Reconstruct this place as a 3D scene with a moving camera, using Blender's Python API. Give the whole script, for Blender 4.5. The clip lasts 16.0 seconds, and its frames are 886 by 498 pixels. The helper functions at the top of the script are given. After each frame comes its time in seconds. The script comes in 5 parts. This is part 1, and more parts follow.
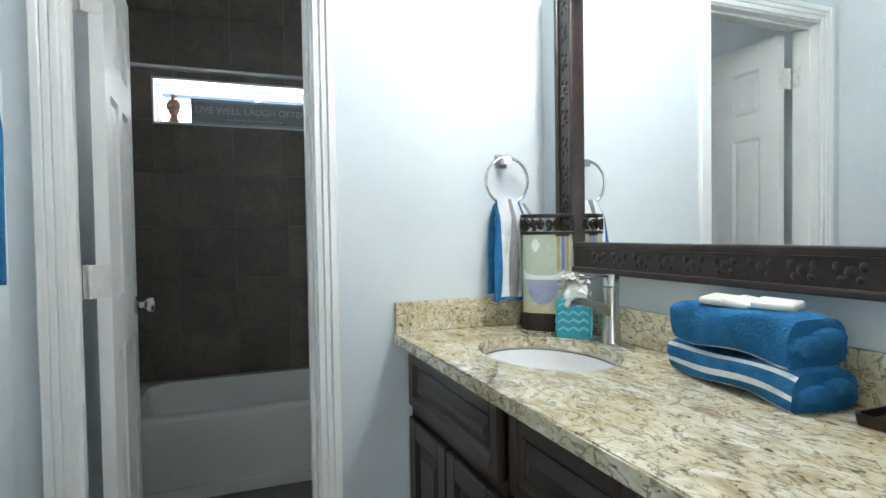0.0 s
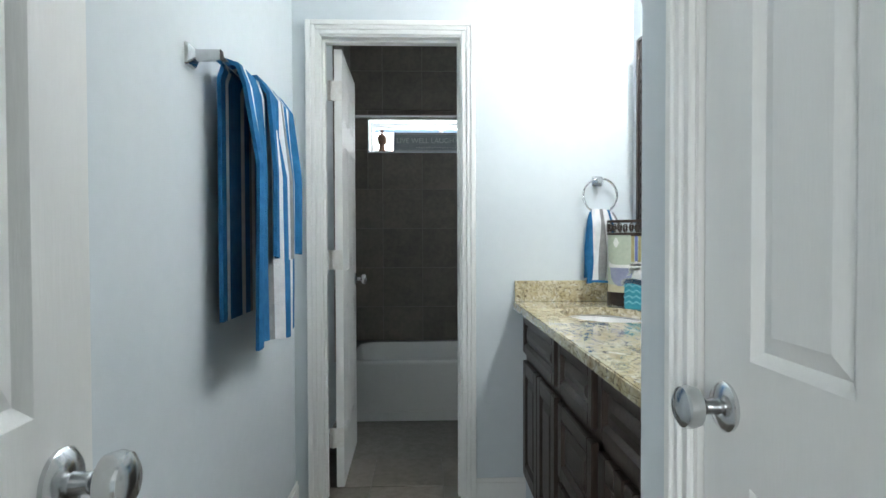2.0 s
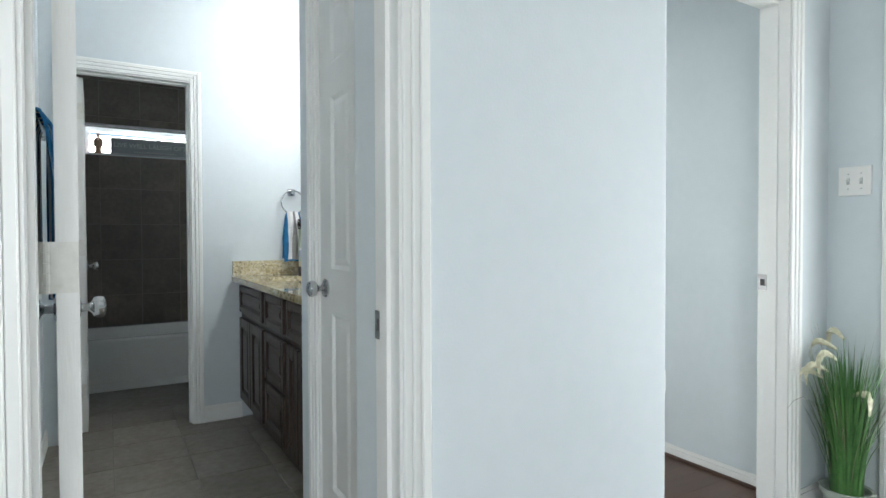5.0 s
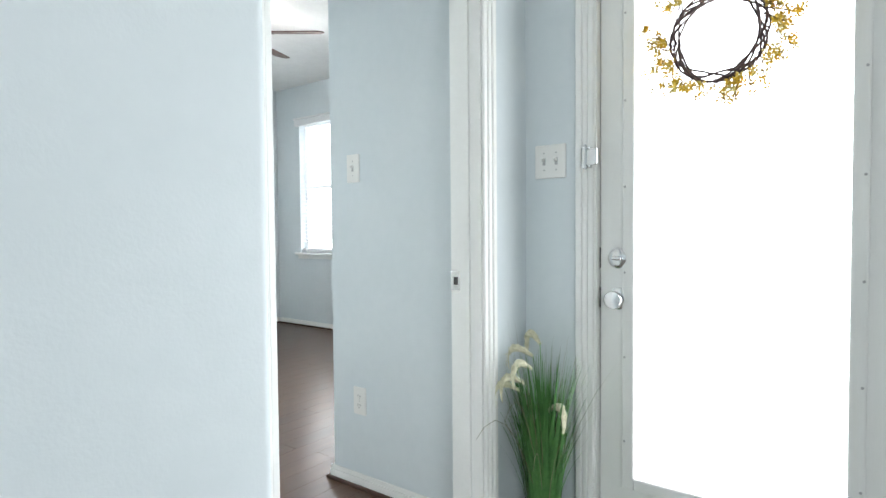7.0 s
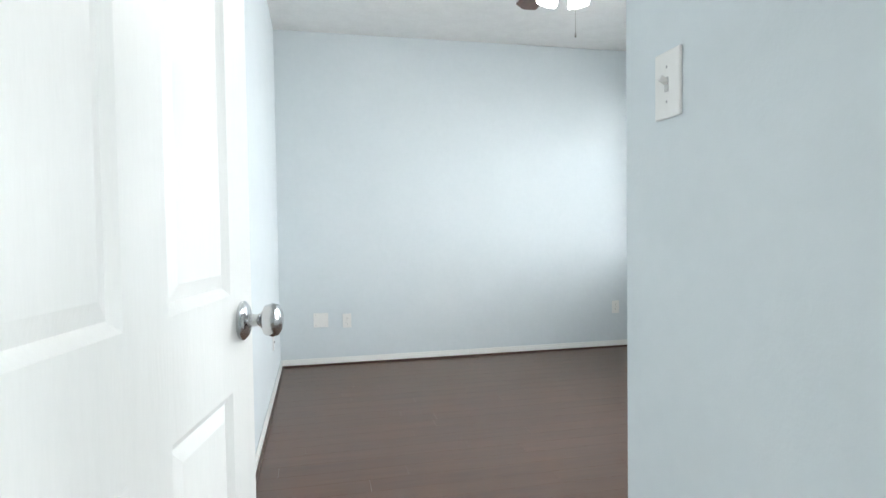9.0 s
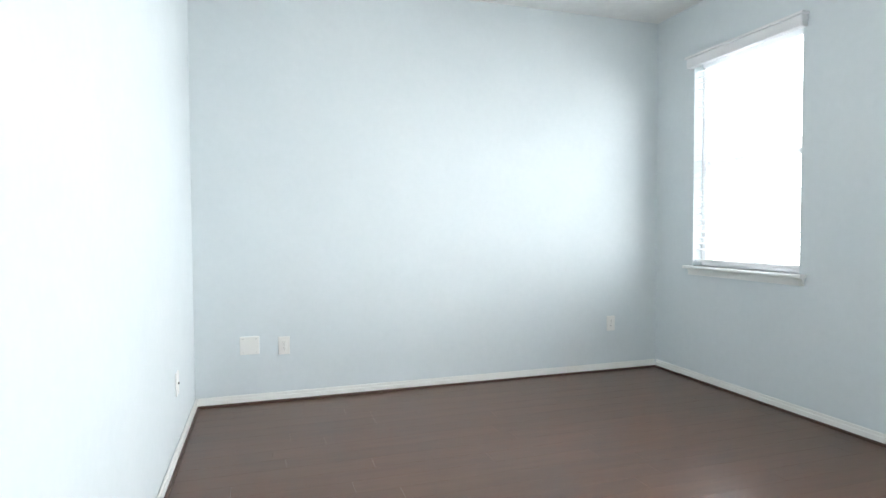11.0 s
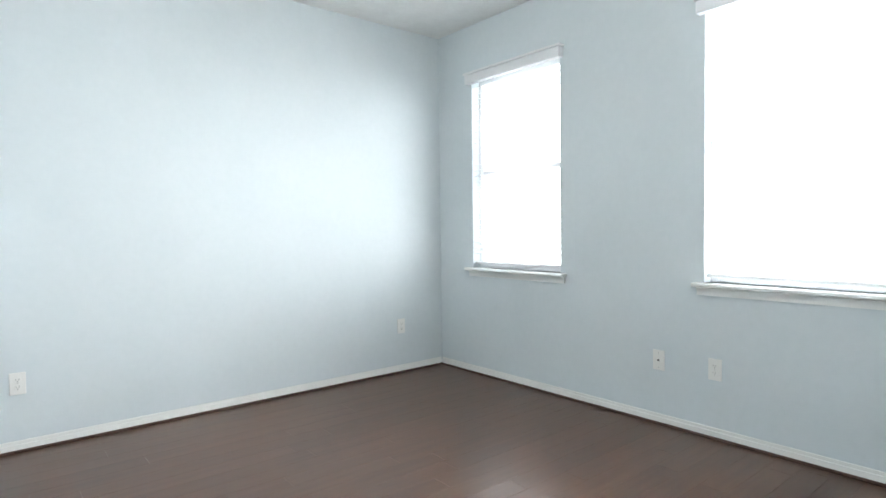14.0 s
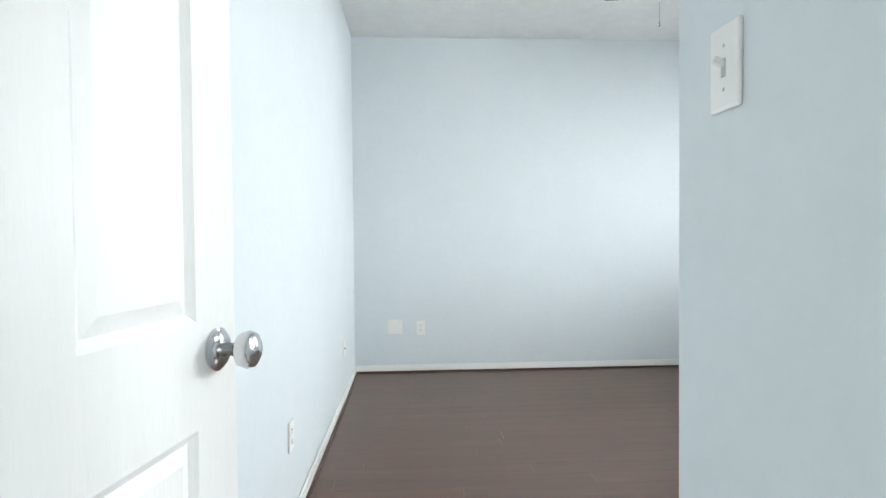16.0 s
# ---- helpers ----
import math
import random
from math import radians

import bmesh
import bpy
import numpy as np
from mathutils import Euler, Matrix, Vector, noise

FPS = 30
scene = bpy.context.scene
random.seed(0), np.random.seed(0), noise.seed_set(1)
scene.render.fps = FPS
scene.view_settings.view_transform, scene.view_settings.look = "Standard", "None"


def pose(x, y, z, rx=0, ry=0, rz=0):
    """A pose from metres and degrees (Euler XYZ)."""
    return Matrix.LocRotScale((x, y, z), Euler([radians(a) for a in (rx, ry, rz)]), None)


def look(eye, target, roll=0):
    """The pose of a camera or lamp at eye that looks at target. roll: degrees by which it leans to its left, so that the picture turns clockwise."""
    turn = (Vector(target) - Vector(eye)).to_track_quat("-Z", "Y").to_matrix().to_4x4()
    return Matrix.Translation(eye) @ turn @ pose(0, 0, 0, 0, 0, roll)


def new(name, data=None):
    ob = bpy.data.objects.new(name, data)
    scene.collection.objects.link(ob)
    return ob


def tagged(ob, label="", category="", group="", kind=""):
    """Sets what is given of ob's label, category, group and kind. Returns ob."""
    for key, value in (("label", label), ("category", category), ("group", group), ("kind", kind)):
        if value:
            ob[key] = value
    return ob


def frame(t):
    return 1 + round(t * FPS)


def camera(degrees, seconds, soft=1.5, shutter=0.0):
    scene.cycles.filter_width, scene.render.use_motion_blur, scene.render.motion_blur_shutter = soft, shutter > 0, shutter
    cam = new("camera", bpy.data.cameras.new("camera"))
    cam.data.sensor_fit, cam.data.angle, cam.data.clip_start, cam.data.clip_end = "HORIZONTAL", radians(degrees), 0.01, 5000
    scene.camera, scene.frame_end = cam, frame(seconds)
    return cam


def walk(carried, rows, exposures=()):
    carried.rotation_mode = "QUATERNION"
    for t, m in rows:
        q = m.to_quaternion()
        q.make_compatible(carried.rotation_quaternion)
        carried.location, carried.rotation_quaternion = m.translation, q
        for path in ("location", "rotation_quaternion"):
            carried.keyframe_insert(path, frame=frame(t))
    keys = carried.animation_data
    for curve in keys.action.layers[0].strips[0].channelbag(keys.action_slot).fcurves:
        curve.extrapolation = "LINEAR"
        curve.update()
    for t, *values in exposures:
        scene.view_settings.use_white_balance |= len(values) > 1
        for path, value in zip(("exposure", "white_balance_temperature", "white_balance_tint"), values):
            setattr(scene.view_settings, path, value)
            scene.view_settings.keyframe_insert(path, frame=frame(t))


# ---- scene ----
cam = camera(76.15, 16.0)
PATH = [
    (0, (0.088, -0.147, 1.177), (0.818, 1.715, 1.121), -0.9),
    (0.5, (0.084, -0.163, 1.149), (0.559, 1.779, 1.115), -0.4),
    (1, (0.162, -0.303, 1.127), (0.418, 1.681, 1.104), -0.1),
    (1.5, (0.177, -0.622, 1.148), (0.315, 1.373, 1.121), -0.1),
    (2, (0.174, -0.973, 1.157), (0.242, 1.025, 1.119), -0.2),
    (2.5, (0.166, -1.265, 1.138), (0.214, 0.734, 1.109), -0.1),
    (3, (0.157, -1.503, 1.134), (0.181, 0.496, 1.102), -0.2),
    (3.5, (0.12, -1.724, 1.123), (0.175, 0.274, 1.089), -0.2),
    (4, (0.087, -1.933, 1.118), (0.304, 0.054, 1.082), -0.1),
    (4.5, (-0.013, -2.086, 1.117), (0.549, -0.167, 1.08), -0.0),
    (5, (-0.086, -2.159, 1.11), (0.933, -0.439, 1.07), -0.2),
    (5.2, (-0.092, -2.19, 1.111), (1.065, -0.558, 1.068), -0.2),
    (7.3, (0.843, -1.862, 1.095), (2.442, -0.662, 1.025), -0.5),
    (7.5, (0.95, -1.80, 1.096), (2.471, -0.501, 1.026), -0.5),
    (8, (1.272, -1.629, 1.097), (2.486, -0.042, 1.027), -0.5),
    (8.5, (1.562, -1.405, 1.095), (2.378, 0.421, 1.032), -0.9),
    (9, (1.74, -1.1, 1.103), (2.176, 0.85, 1.04), -0.8),
    (9.2, (1.774, -0.987, 1.107), (2.136, 0.979, 1.045), -0.8),
    (11.3, (1.858, -0.078, 1.127), (2.589, 1.782, 1.051), -0.3),
    (11.5, (1.845, -0.06, 1.133), (2.678, 1.758, 1.055), -0.4),
    (12, (1.801, -0.055, 1.138), (2.882, 1.626, 1.06), -0.3),
    (12.5, (1.787, -0.044, 1.152), (3.079, 1.481, 1.074), -0.4),
    (13, (1.833, -0.059, 1.122), (3.197, 1.402, 1.059), -0.3),
    (13.5, (1.831, -0.039, 1.119), (3.225, 1.394, 1.058), -0.3),
    (14, (1.829, -0.033, 1.155), (3.102, 1.507, 1.083), -0.7),
    (14.5, (1.859, -0.191, 1.176), (2.679, 1.632, 1.113), -0.6),
    (15, (1.889, -0.437, 1.15), (2.333, 1.513, 1.095), -0.5),
    (15.5, (1.88, -0.734, 1.156), (2.107, 1.252, 1.102), -0.4),
    (16, (1.914, -0.973, 1.127), (2.022, 1.024, 1.079), -0.5),
]
walk(cam, [(t, look(eye, target, roll)) for t, eye, target, roll in PATH],
     exposures=((0, 0.44), (1.5, 0.36), (2.5, 0.40), (3.3, 0.2), (4, 0.1), (8, 0.1), (9, 0.02), (11.5, 0.2), (14.2, 0.2), (15, 0.05), (16, 0.0)))

# ---- light ----
world = bpy.data.worlds.new("sky")
scene.world = world
world.use_nodes = True
wt = world.node_tree
sky = wt.nodes.new("ShaderNodeTexSky")
sky.sky_type = "NISHITA"
sky.sun_disc = False
sky.sun_elevation, sky.sun_rotation = radians(50), radians(200)
wt.links.new(sky.outputs[0], wt.nodes["Background"].inputs[0])
wt.nodes["Background"].inputs[1].default_value = 0.12
sun = new("sun", bpy.data.lights.new("sun", "SUN"))
sun.data.energy, sun.data.angle, sun.data.color = 2.5, radians(0.5), (1, 0.95, 0.88)
sun.matrix_world = look((0, 0, 12), (2.0, 5.5, 4.0))


def window_light(name, place, aim, w, h, power, color=(1, 1, 1)):
    lamp = new(name, bpy.data.lights.new(name, "AREA"))
    lamp.data.shape, lamp.data.size, lamp.data.size_y = "RECTANGLE", w, h
    lamp.data.energy, lamp.data.color = power, color
    lamp.matrix_world = look(place, aim)


COOL = (0.945, 0.98, 1.0)
window_light("daylight_bedroom_far", (4.985, 2.835, 1.57), (0, 2.835, 1.57), 0.86, 1.46, 28, COOL)
window_light("daylight_bedroom_near", (4.985, 0.99, 1.57), (0, 0.99, 1.57), 0.86, 1.46, 84, COOL)
window_light("daylight_front_door", (2.64, -1.62, 1.07), (0, -1.62, 1.07), 0.80, 1.90, 28, COOL)
window_light("daylight_tub_window", (0.35, 3.62, 1.88), (0.35, 0, 1.70), 1.15, 0.26, 18, COOL)
# Added fill lamp for the hall, in an invented opening that is never seen.
window_light("fill_unseen_hall_opening", (-1.3, -4.55, 1.5), (-1.3, 0, 1.4), 1.9, 1.6, 60, COOL)


# ---- materials ----
def mat(name, c1, c2=None, rough=0.5, metal=0.0, scale=8.0, bump=0.0, bscale=None, stretch=(1, 1, 1), fine=60.0, vary=0.0, spec=0.5, coat=0.0, rvar=0.0):
    m = bpy.data.materials.new(name)
    m.use_nodes = True
    nt = m.node_tree
    b = nt.nodes["Principled BSDF"]
    b.inputs["Metallic"].default_value = metal
    b.inputs["Roughness"].default_value = rough
    b.inputs["Specular IOR Level"].default_value = spec
    b.inputs["Coat Weight"].default_value = coat
    tc = nt.nodes.new("ShaderNodeTexCoord")
    mp = nt.nodes.new("ShaderNodeMapping")
    mp.inputs["Scale"].default_value = stretch
    nt.links.new(tc.outputs["Object"], mp.inputs[0])
    n1 = nt.nodes.new("ShaderNodeTexNoise")
    n1.inputs["Scale"].default_value = scale
    n1.inputs["Detail"].default_value = 6
    n2 = nt.nodes.new("ShaderNodeTexNoise")
    n2.inputs["Scale"].default_value = fine
    n2.inputs["Detail"].default_value = 4
    nt.links.new(mp.outputs[0], n1.inputs[0])
    nt.links.new(mp.outputs[0], n2.inputs[0])
    mid = nt.nodes.new("ShaderNodeMath")
    mid.operation = "MULTIPLY_ADD"
    mid.inputs[1].default_value = 0.45
    nt.links.new(n2.outputs[0], mid.inputs[0])
    sc = nt.nodes.new("ShaderNodeMath")
    sc.operation = "MULTIPLY"
    sc.inputs[1].default_value = 0.55
    nt.links.new(n1.outputs[0], sc.inputs[0])
    nt.links.new(sc.outputs[0], mid.inputs[2])
    ramp = nt.nodes.new("ShaderNodeValToRGB")
    c2 = c2 or tuple(v * 0.93 for v in c1)
    ramp.color_ramp.elements[0].position, ramp.color_ramp.elements[1].position = 0.35, 0.65
    ramp.color_ramp.elements[0].color, ramp.color_ramp.elements[1].color = (*c2, 1), (*c1, 1)
    nt.links.new(mid.outputs[0], ramp.inputs[0])
    out = ramp.outputs[0]
    if vary:
        oi = nt.nodes.new("ShaderNodeObjectInfo")
        mr = nt.nodes.new("ShaderNodeMapRange")
        mr.inputs[3].default_value, mr.inputs[4].default_value = 1 - vary, 1 + vary
        nt.links.new(oi.outputs["Random"], mr.inputs[0])
        hs = nt.nodes.new("ShaderNodeHueSaturation")
        nt.links.new(mr.outputs[0], hs.inputs["Value"])
        nt.links.new(out, hs.inputs["Color"])
        out = hs.outputs[0]
        off = nt.nodes.new("ShaderNodeVectorMath")
        off.operation = "MULTIPLY_ADD"
        off.inputs[1].default_value = (7, 7, 7)
        nt.links.new(oi.outputs["Random"], off.inputs[0])
        nt.links.new(tc.outputs["Object"], off.inputs[2])
        nt.links.new(off.outputs[0], mp.inputs[0])
    nt.links.new(out, b.inputs["Base Color"])
    if rvar:
        rr = nt.nodes.new("ShaderNodeMapRange")
        rr.inputs[3].default_value, rr.inputs[4].default_value = rough - rvar, rough + rvar
        nt.links.new(n1.outputs[0], rr.inputs[0])
        nt.links.new(rr.outputs[0], b.inputs["Roughness"])
    if bump:
        n3 = nt.nodes.new("ShaderNodeTexNoise")
        n3.inputs["Scale"].default_value = bscale or fine
        n3.inputs["Detail"].default_value = 3
        nt.links.new(mp.outputs[0], n3.inputs[0])
        bp = nt.nodes.new("ShaderNodeBump")
        bp.inputs["Strength"].default_value, bp.inputs["Distance"].default_value = bump, 0.004
        nt.links.new(n3.outputs[0], bp.inputs["Height"])
        nt.links.new(bp.outputs[0], b.inputs["Normal"])
    return m


def glow(name, color, power):
    m = bpy.data.materials.new(name)
    m.use_nodes = True
    b = m.node_tree.nodes["Principled BSDF"]
    b.inputs["Base Color"].default_value = (0.9, 0.9, 0.88, 1)
    b.inputs["Emission Color"].default_value = (*color, 1)
    b.inputs["Emission Strength"].default_value = power
    return m


WALL = mat("wall_paint", (0.660, 0.715, 0.738), (0.630, 0.688, 0.711), 0.75, scale=3, bump=0.10, bscale=130, fine=25)
TRIM = mat("trim_paint", (0.85, 0.86, 0.84), (0.82, 0.83, 0.81), 0.35, scale=4, bump=0.05, bscale=60)
DOOR = mat("door_paint", (0.80, 0.81, 0.79), (0.77, 0.78, 0.76), 0.38, scale=5, bump=0.10, bscale=40, stretch=(6, 6, 0.6))
CEIL = mat("ceiling_paint", (0.82, 0.83, 0.82), (0.76, 0.77, 0.76), 0.9, scale=10, bump=0.5, bscale=55)
WALLTILE = mat("wall_tile", (0.20, 0.172, 0.145), (0.125, 0.108, 0.092), 0.36, scale=7, fine=35, bump=0.12, bscale=25, vary=0.14, rvar=0.08)
FLOORTILE = mat("floor_tile", (0.26, 0.235, 0.20), (0.155, 0.138, 0.115), 0.42, scale=5, fine=30, bump=0.14, bscale=22, vary=0.10, rvar=0.08)
GROUT = mat("grout", (0.27, 0.26, 0.235), (0.20, 0.19, 0.17), 0.9, scale=20, bump=0.2)
PLANK = mat("dark_laminate", (0.104, 0.053, 0.032), (0.078, 0.040, 0.025), 0.29, scale=4, fine=12, stretch=(0.35, 5, 5), vary=0.08, spec=0.44)
PLANKGAP = mat("floor_underlay", (0.02, 0.012, 0.01), rough=0.9)
SHOEWOOD = mat("dark_shoe_moulding", (0.092, 0.050, 0.035), (0.062, 0.034, 0.024), 0.4, scale=6, stretch=(1, 1, 6))
PORCELAIN = mat("white_porcelain", (0.83, 0.83, 0.82), (0.80, 0.80, 0.79), 0.12, coat=0.4, scale=2)
TUBWHITE = mat("tub_enamel", (0.80, 0.80, 0.78), (0.76, 0.76, 0.74), 0.16, coat=0.3, scale=2)
ESPRESSO = mat("espresso_wood", (0.050, 0.034, 0.026), (0.022, 0.015, 0.012), 0.36, scale=6, fine=40, stretch=(9, 9, 0.8), bump=0.12, bscale=40)
NICKEL = mat("brushed_nickel", (0.62, 0.60, 0.56), (0.52, 0.50, 0.47), 0.26, metal=1, scale=30, stretch=(1, 1, 12))
CHROME = mat("satin_chrome", (0.66, 0.67, 0.68), (0.58, 0.59, 0.60), 0.18, metal=1, scale=20)
HINGE = mat("painted_hinge", (0.78, 0.78, 0.75), (0.66, 0.65, 0.60), 0.35, scale=25)
DARKGAP = mat("weatherstrip", (0.02, 0.02, 0.02), rough=0.7)
BLUE = mat("blue_terry", (0.034, 0.180, 0.375), (0.018, 0.115, 0.26), 0.95, scale=30, fine=260, bump=1.0, bscale=190, spec=0.1)
WHITETERRY = mat("white_terry", (0.80, 0.80, 0.80), (0.64, 0.65, 0.66), 0.95, scale=30, fine=260, bump=1.0, bscale=190, spec=0.1)
GREYTERRY = mat("grey_terry", (0.30, 0.30, 0.30), (0.20, 0.20, 0.20), 0.95, scale=30, fine=260, bump=1.0, bscale=190, spec=0.1)
TEAL = mat("teal_glaze", (0.05, 0.36, 0.45), (0.03, 0.28, 0.36), 0.3, scale=9)
TEALLIGHT = mat("pale_teal_glaze", (0.20, 0.55, 0.62), (0.16, 0.48, 0.55), 0.3, scale=9)
TISSUE = mat("tissue", (0.84, 0.84, 0.80), (0.76, 0.76, 0.72), 0.95, scale=40)
SOAP = mat("ivory_soap", (0.82, 0.80, 0.73), (0.78, 0.76, 0.69), 0.5, scale=10)
BRONZE = mat("dark_bronze_metal", (0.055, 0.040, 0.032), (0.028, 0.020, 0.016), 0.38, metal=0.6, scale=25, bump=0.3, bscale=70)
FRAMEWOOD = mat("carved_dark_frame", (0.035, 0.022, 0.018), (0.015, 0.010, 0.009), 0.32, scale=18, fine=70, bump=0.5, bscale=45)
SAGE = mat("sage_paper", (0.50, 0.56, 0.44), (0.40, 0.46, 0.36), 0.6, scale=16, fine=70)
CREAM = mat("cream_print", (0.62, 0.57, 0.38), (0.50, 0.45, 0.28), 0.6, scale=16)
PRINTBLUE = mat("print_blue", (0.16, 0.20, 0.50), (0.10, 0.14, 0.38), 0.6, scale=30)
PRINTGREY = mat("print_grey_blue", (0.34, 0.36, 0.48), (0.24, 0.27, 0.40), 0.6, scale=20)
PRINTWHITE = mat("print_white", (0.80, 0.80, 0.76), (0.70, 0.71, 0.68), 0.6, scale=25)
PRINTOLIVE = mat("print_olive", (0.40, 0.35, 0.16), (0.30, 0.25, 0.10), 0.6, scale=30)
PLASTIC = mat("white_plastic", (0.80, 0.80, 0.78), (0.78, 0.78, 0.76), 0.35, scale=4)
SLOT = mat("dark_slot", (0.10, 0.10, 0.10), rough=0.6)
SLOTGREY = mat("grey_toggle_shadow", (0.45, 0.45, 0.45), rough=0.5)
VINYL = mat("white_vinyl", (0.80, 0.81, 0.82), (0.77, 0.78, 0.79), 0.4, scale=4)
SIGNGREY = mat("weathered_grey_board", (0.30, 0.33, 0.34), (0.20, 0.225, 0.235), 0.6, scale=8, stretch=(1, 6, 6), fine=50, bump=0.2)
SIGNPALE = mat("pale_lettering", (0.62, 0.64, 0.63), (0.5, 0.52, 0.52), 0.7, scale=40)
CLAY = mat("brown_clay", (0.30, 0.17, 0.10), (0.20, 0.11, 0.07), 0.6, scale=15, bump=0.3)
GRASS = mat("artificial_grass_green", (0.11, 0.30, 0.075), (0.06, 0.18, 0.05), 0.55, scale=9, vary=0.25)
GRASSDRY = mat("artificial_grass_dry", (0.22, 0.22, 0.12), (0.14, 0.14, 0.08), 0.6, scale=9)
PLUME = mat("cream_plume", (0.70, 0.68, 0.52), (0.50, 0.49, 0.34), 0.95, scale=60, bump=0.8, bscale=160)
POT = mat("sage_pot", (0.36, 0.41, 0.36), (0.29, 0.33, 0.29), 0.55, scale=7)
TWIG = mat("dark_twig", (0.13, 0.09, 0.085), (0.07, 0.048, 0.048), 0.8, scale=30, bump=0.4)
YELLOW = mat("yellow_petal", (0.75, 0.52, 0.06), (0.62, 0.38, 0.03), 0.6, scale=20, vary=0.2)
YELLOWPALE = mat("pale_yellow_petal", (0.78, 0.66, 0.22), (0.68, 0.52, 0.12), 0.6, scale=20)
BLADE = mat("walnut_blade", (0.115, 0.058, 0.040), (0.055, 0.027, 0.020), 0.4, scale=5, stretch=(1, 9, 9), fine=30)
CONCRETE = mat("porch_concrete", (0.36, 0.36, 0.34), (0.28, 0.28, 0.26), 0.9, scale=4, bump=0.3)
LAMPGLASS = glow("lit_frosted_glass", (1.0, 0.97, 0.94), 42)
VANITYGLASS = glow("lit_vanity_glass", (0.965, 0.98, 1.0), 58)

MIRROR = bpy.data.materials.new("mirror_glass")
MIRROR.use_nodes = True
_b = MIRROR.node_tree.nodes["Principled BSDF"]
_b.inputs["Base Color"].default_value = (0.90, 0.92, 0.92, 1)
_b.inputs["Metallic"].default_value, _b.inputs["Roughness"].default_value = 1.0, 0.01
GLASS = bpy.data.materials.new("window_glass")
GLASS.use_nodes = True
_b = GLASS.node_tree.nodes["Principled BSDF"]
_b.inputs["Base Color"].default_value = (1, 1, 1, 1)
_b.inputs["Transmission Weight"].default_value, _b.inputs["Roughness"].default_value = 1.0, 0.02
_b.inputs["IOR"].default_value = 1.1

# granite: cream ground, streaks of ochre, brown and grey specks
GRANITE = mat("cream_granite", (0.76, 0.71, 0.54), (0.50, 0.42, 0.24), 0.10, scale=9, fine=46, stretch=(1.5, 0.8, 1.5), coat=0.5)
_nt = GRANITE.node_tree
_pb = _nt.nodes["Principled BSDF"]
_base = _pb.inputs["Base Color"].links[0].from_socket
_tc = [n for n in _nt.nodes if n.type == "MAPPING"][0].outputs[0]
for _s, _d, _lo, _hi, _c in ((22, 7, 0.56, 0.68, (0.80, 0.77, 0.66)), (13, 10, 0.56, 0.72, (0.36, 0.27, 0.15)), (58, 9, 0.575, 0.70, (0.13, 0.095, 0.06)), (125, 5, 0.62, 0.72, (0.06, 0.05, 0.04))):
    _n = _nt.nodes.new("ShaderNodeTexNoise")
    _n.inputs["Scale"].default_value, _n.inputs["Detail"].default_value, _n.inputs["Distortion"].default_value = _s, _d, 0.6
    _nt.links.new(_tc, _n.inputs[0])
    _r = _nt.nodes.new("ShaderNodeMapRange")
    _r.inputs[1].default_value, _r.inputs[2].default_value = _lo, _hi
    _nt.links.new(_n.outputs[0], _r.inputs[0])
    _m = _nt.nodes.new("ShaderNodeMix")
    _m.data_type = "RGBA"
    _nt.links.new(_r.outputs[0], _m.inputs[0])
    _nt.links.new(_base, _m.inputs[6])
    _m.inputs[7].default_value = (*_c, 1)
    _base = _m.outputs[2]
_n = _nt.nodes.new("ShaderNodeTexNoise")
_n.inputs["Scale"].default_value, _n.inputs["Detail"].default_value, _n.inputs["Distortion"].default_value = 13, 5, 1.4
_nt.links.new(_tc, _n.inputs[0])
_v = _nt.nodes.new("ShaderNodeMath")
_v.operation = "SUBTRACT"
_v.inputs[1].default_value = 0.5
_nt.links.new(_n.outputs[0], _v.inputs[0])
_a = _nt.nodes.new("ShaderNodeMath")
_a.operation = "ABSOLUTE"
_nt.links.new(_v.outputs[0], _a.inputs[0])
_r = _nt.nodes.new("ShaderNodeMapRange")
_r.inputs[1].default_value, _r.inputs[2].default_value, _r.inputs[3].default_value, _r.inputs[4].default_value = 0.0, 0.030, 0.75, 0.0
_nt.links.new(_a.outputs[0], _r.inputs[0])
_m = _nt.nodes.new("ShaderNodeMix")
_m.data_type = "RGBA"
_nt.links.new(_r.outputs[0], _m.inputs[0])
_nt.links.new(_base, _m.inputs[6])
_m.inputs[7].default_value = (0.16, 0.12, 0.07, 1)
_base = _m.outputs[2]
_nt.links.new(_base, _pb.inputs["Base Color"])


# ---- mesh helpers ----
def box(x0, x1, y0, y1, z0, z1, bevel=0.0, bm=None, seg=2):
    made = bm or bmesh.new()
    vs = [made.verts.new((x, y, z)) for z in (z0, z1) for y in (y0, y1) for x in (x0, x1)]
    fs = [made.faces.new([vs[i] for i in q]) for q in ((0, 2, 3, 1), (4, 5, 7, 6), (0, 1, 5, 4), (2, 6, 7, 3), (0, 4, 6, 2), (1, 3, 7, 5))]
    if bevel:
        es = {e for f in fs for e in f.edges}
        bmesh.ops.bevel(made, geom=list(es), offset=bevel, segments=seg, affect="EDGES", profile=0.5)
    return made


def boxes(*rows):
    made = bmesh.new()
    for r in rows:
        box(*r, bm=made)
    return made


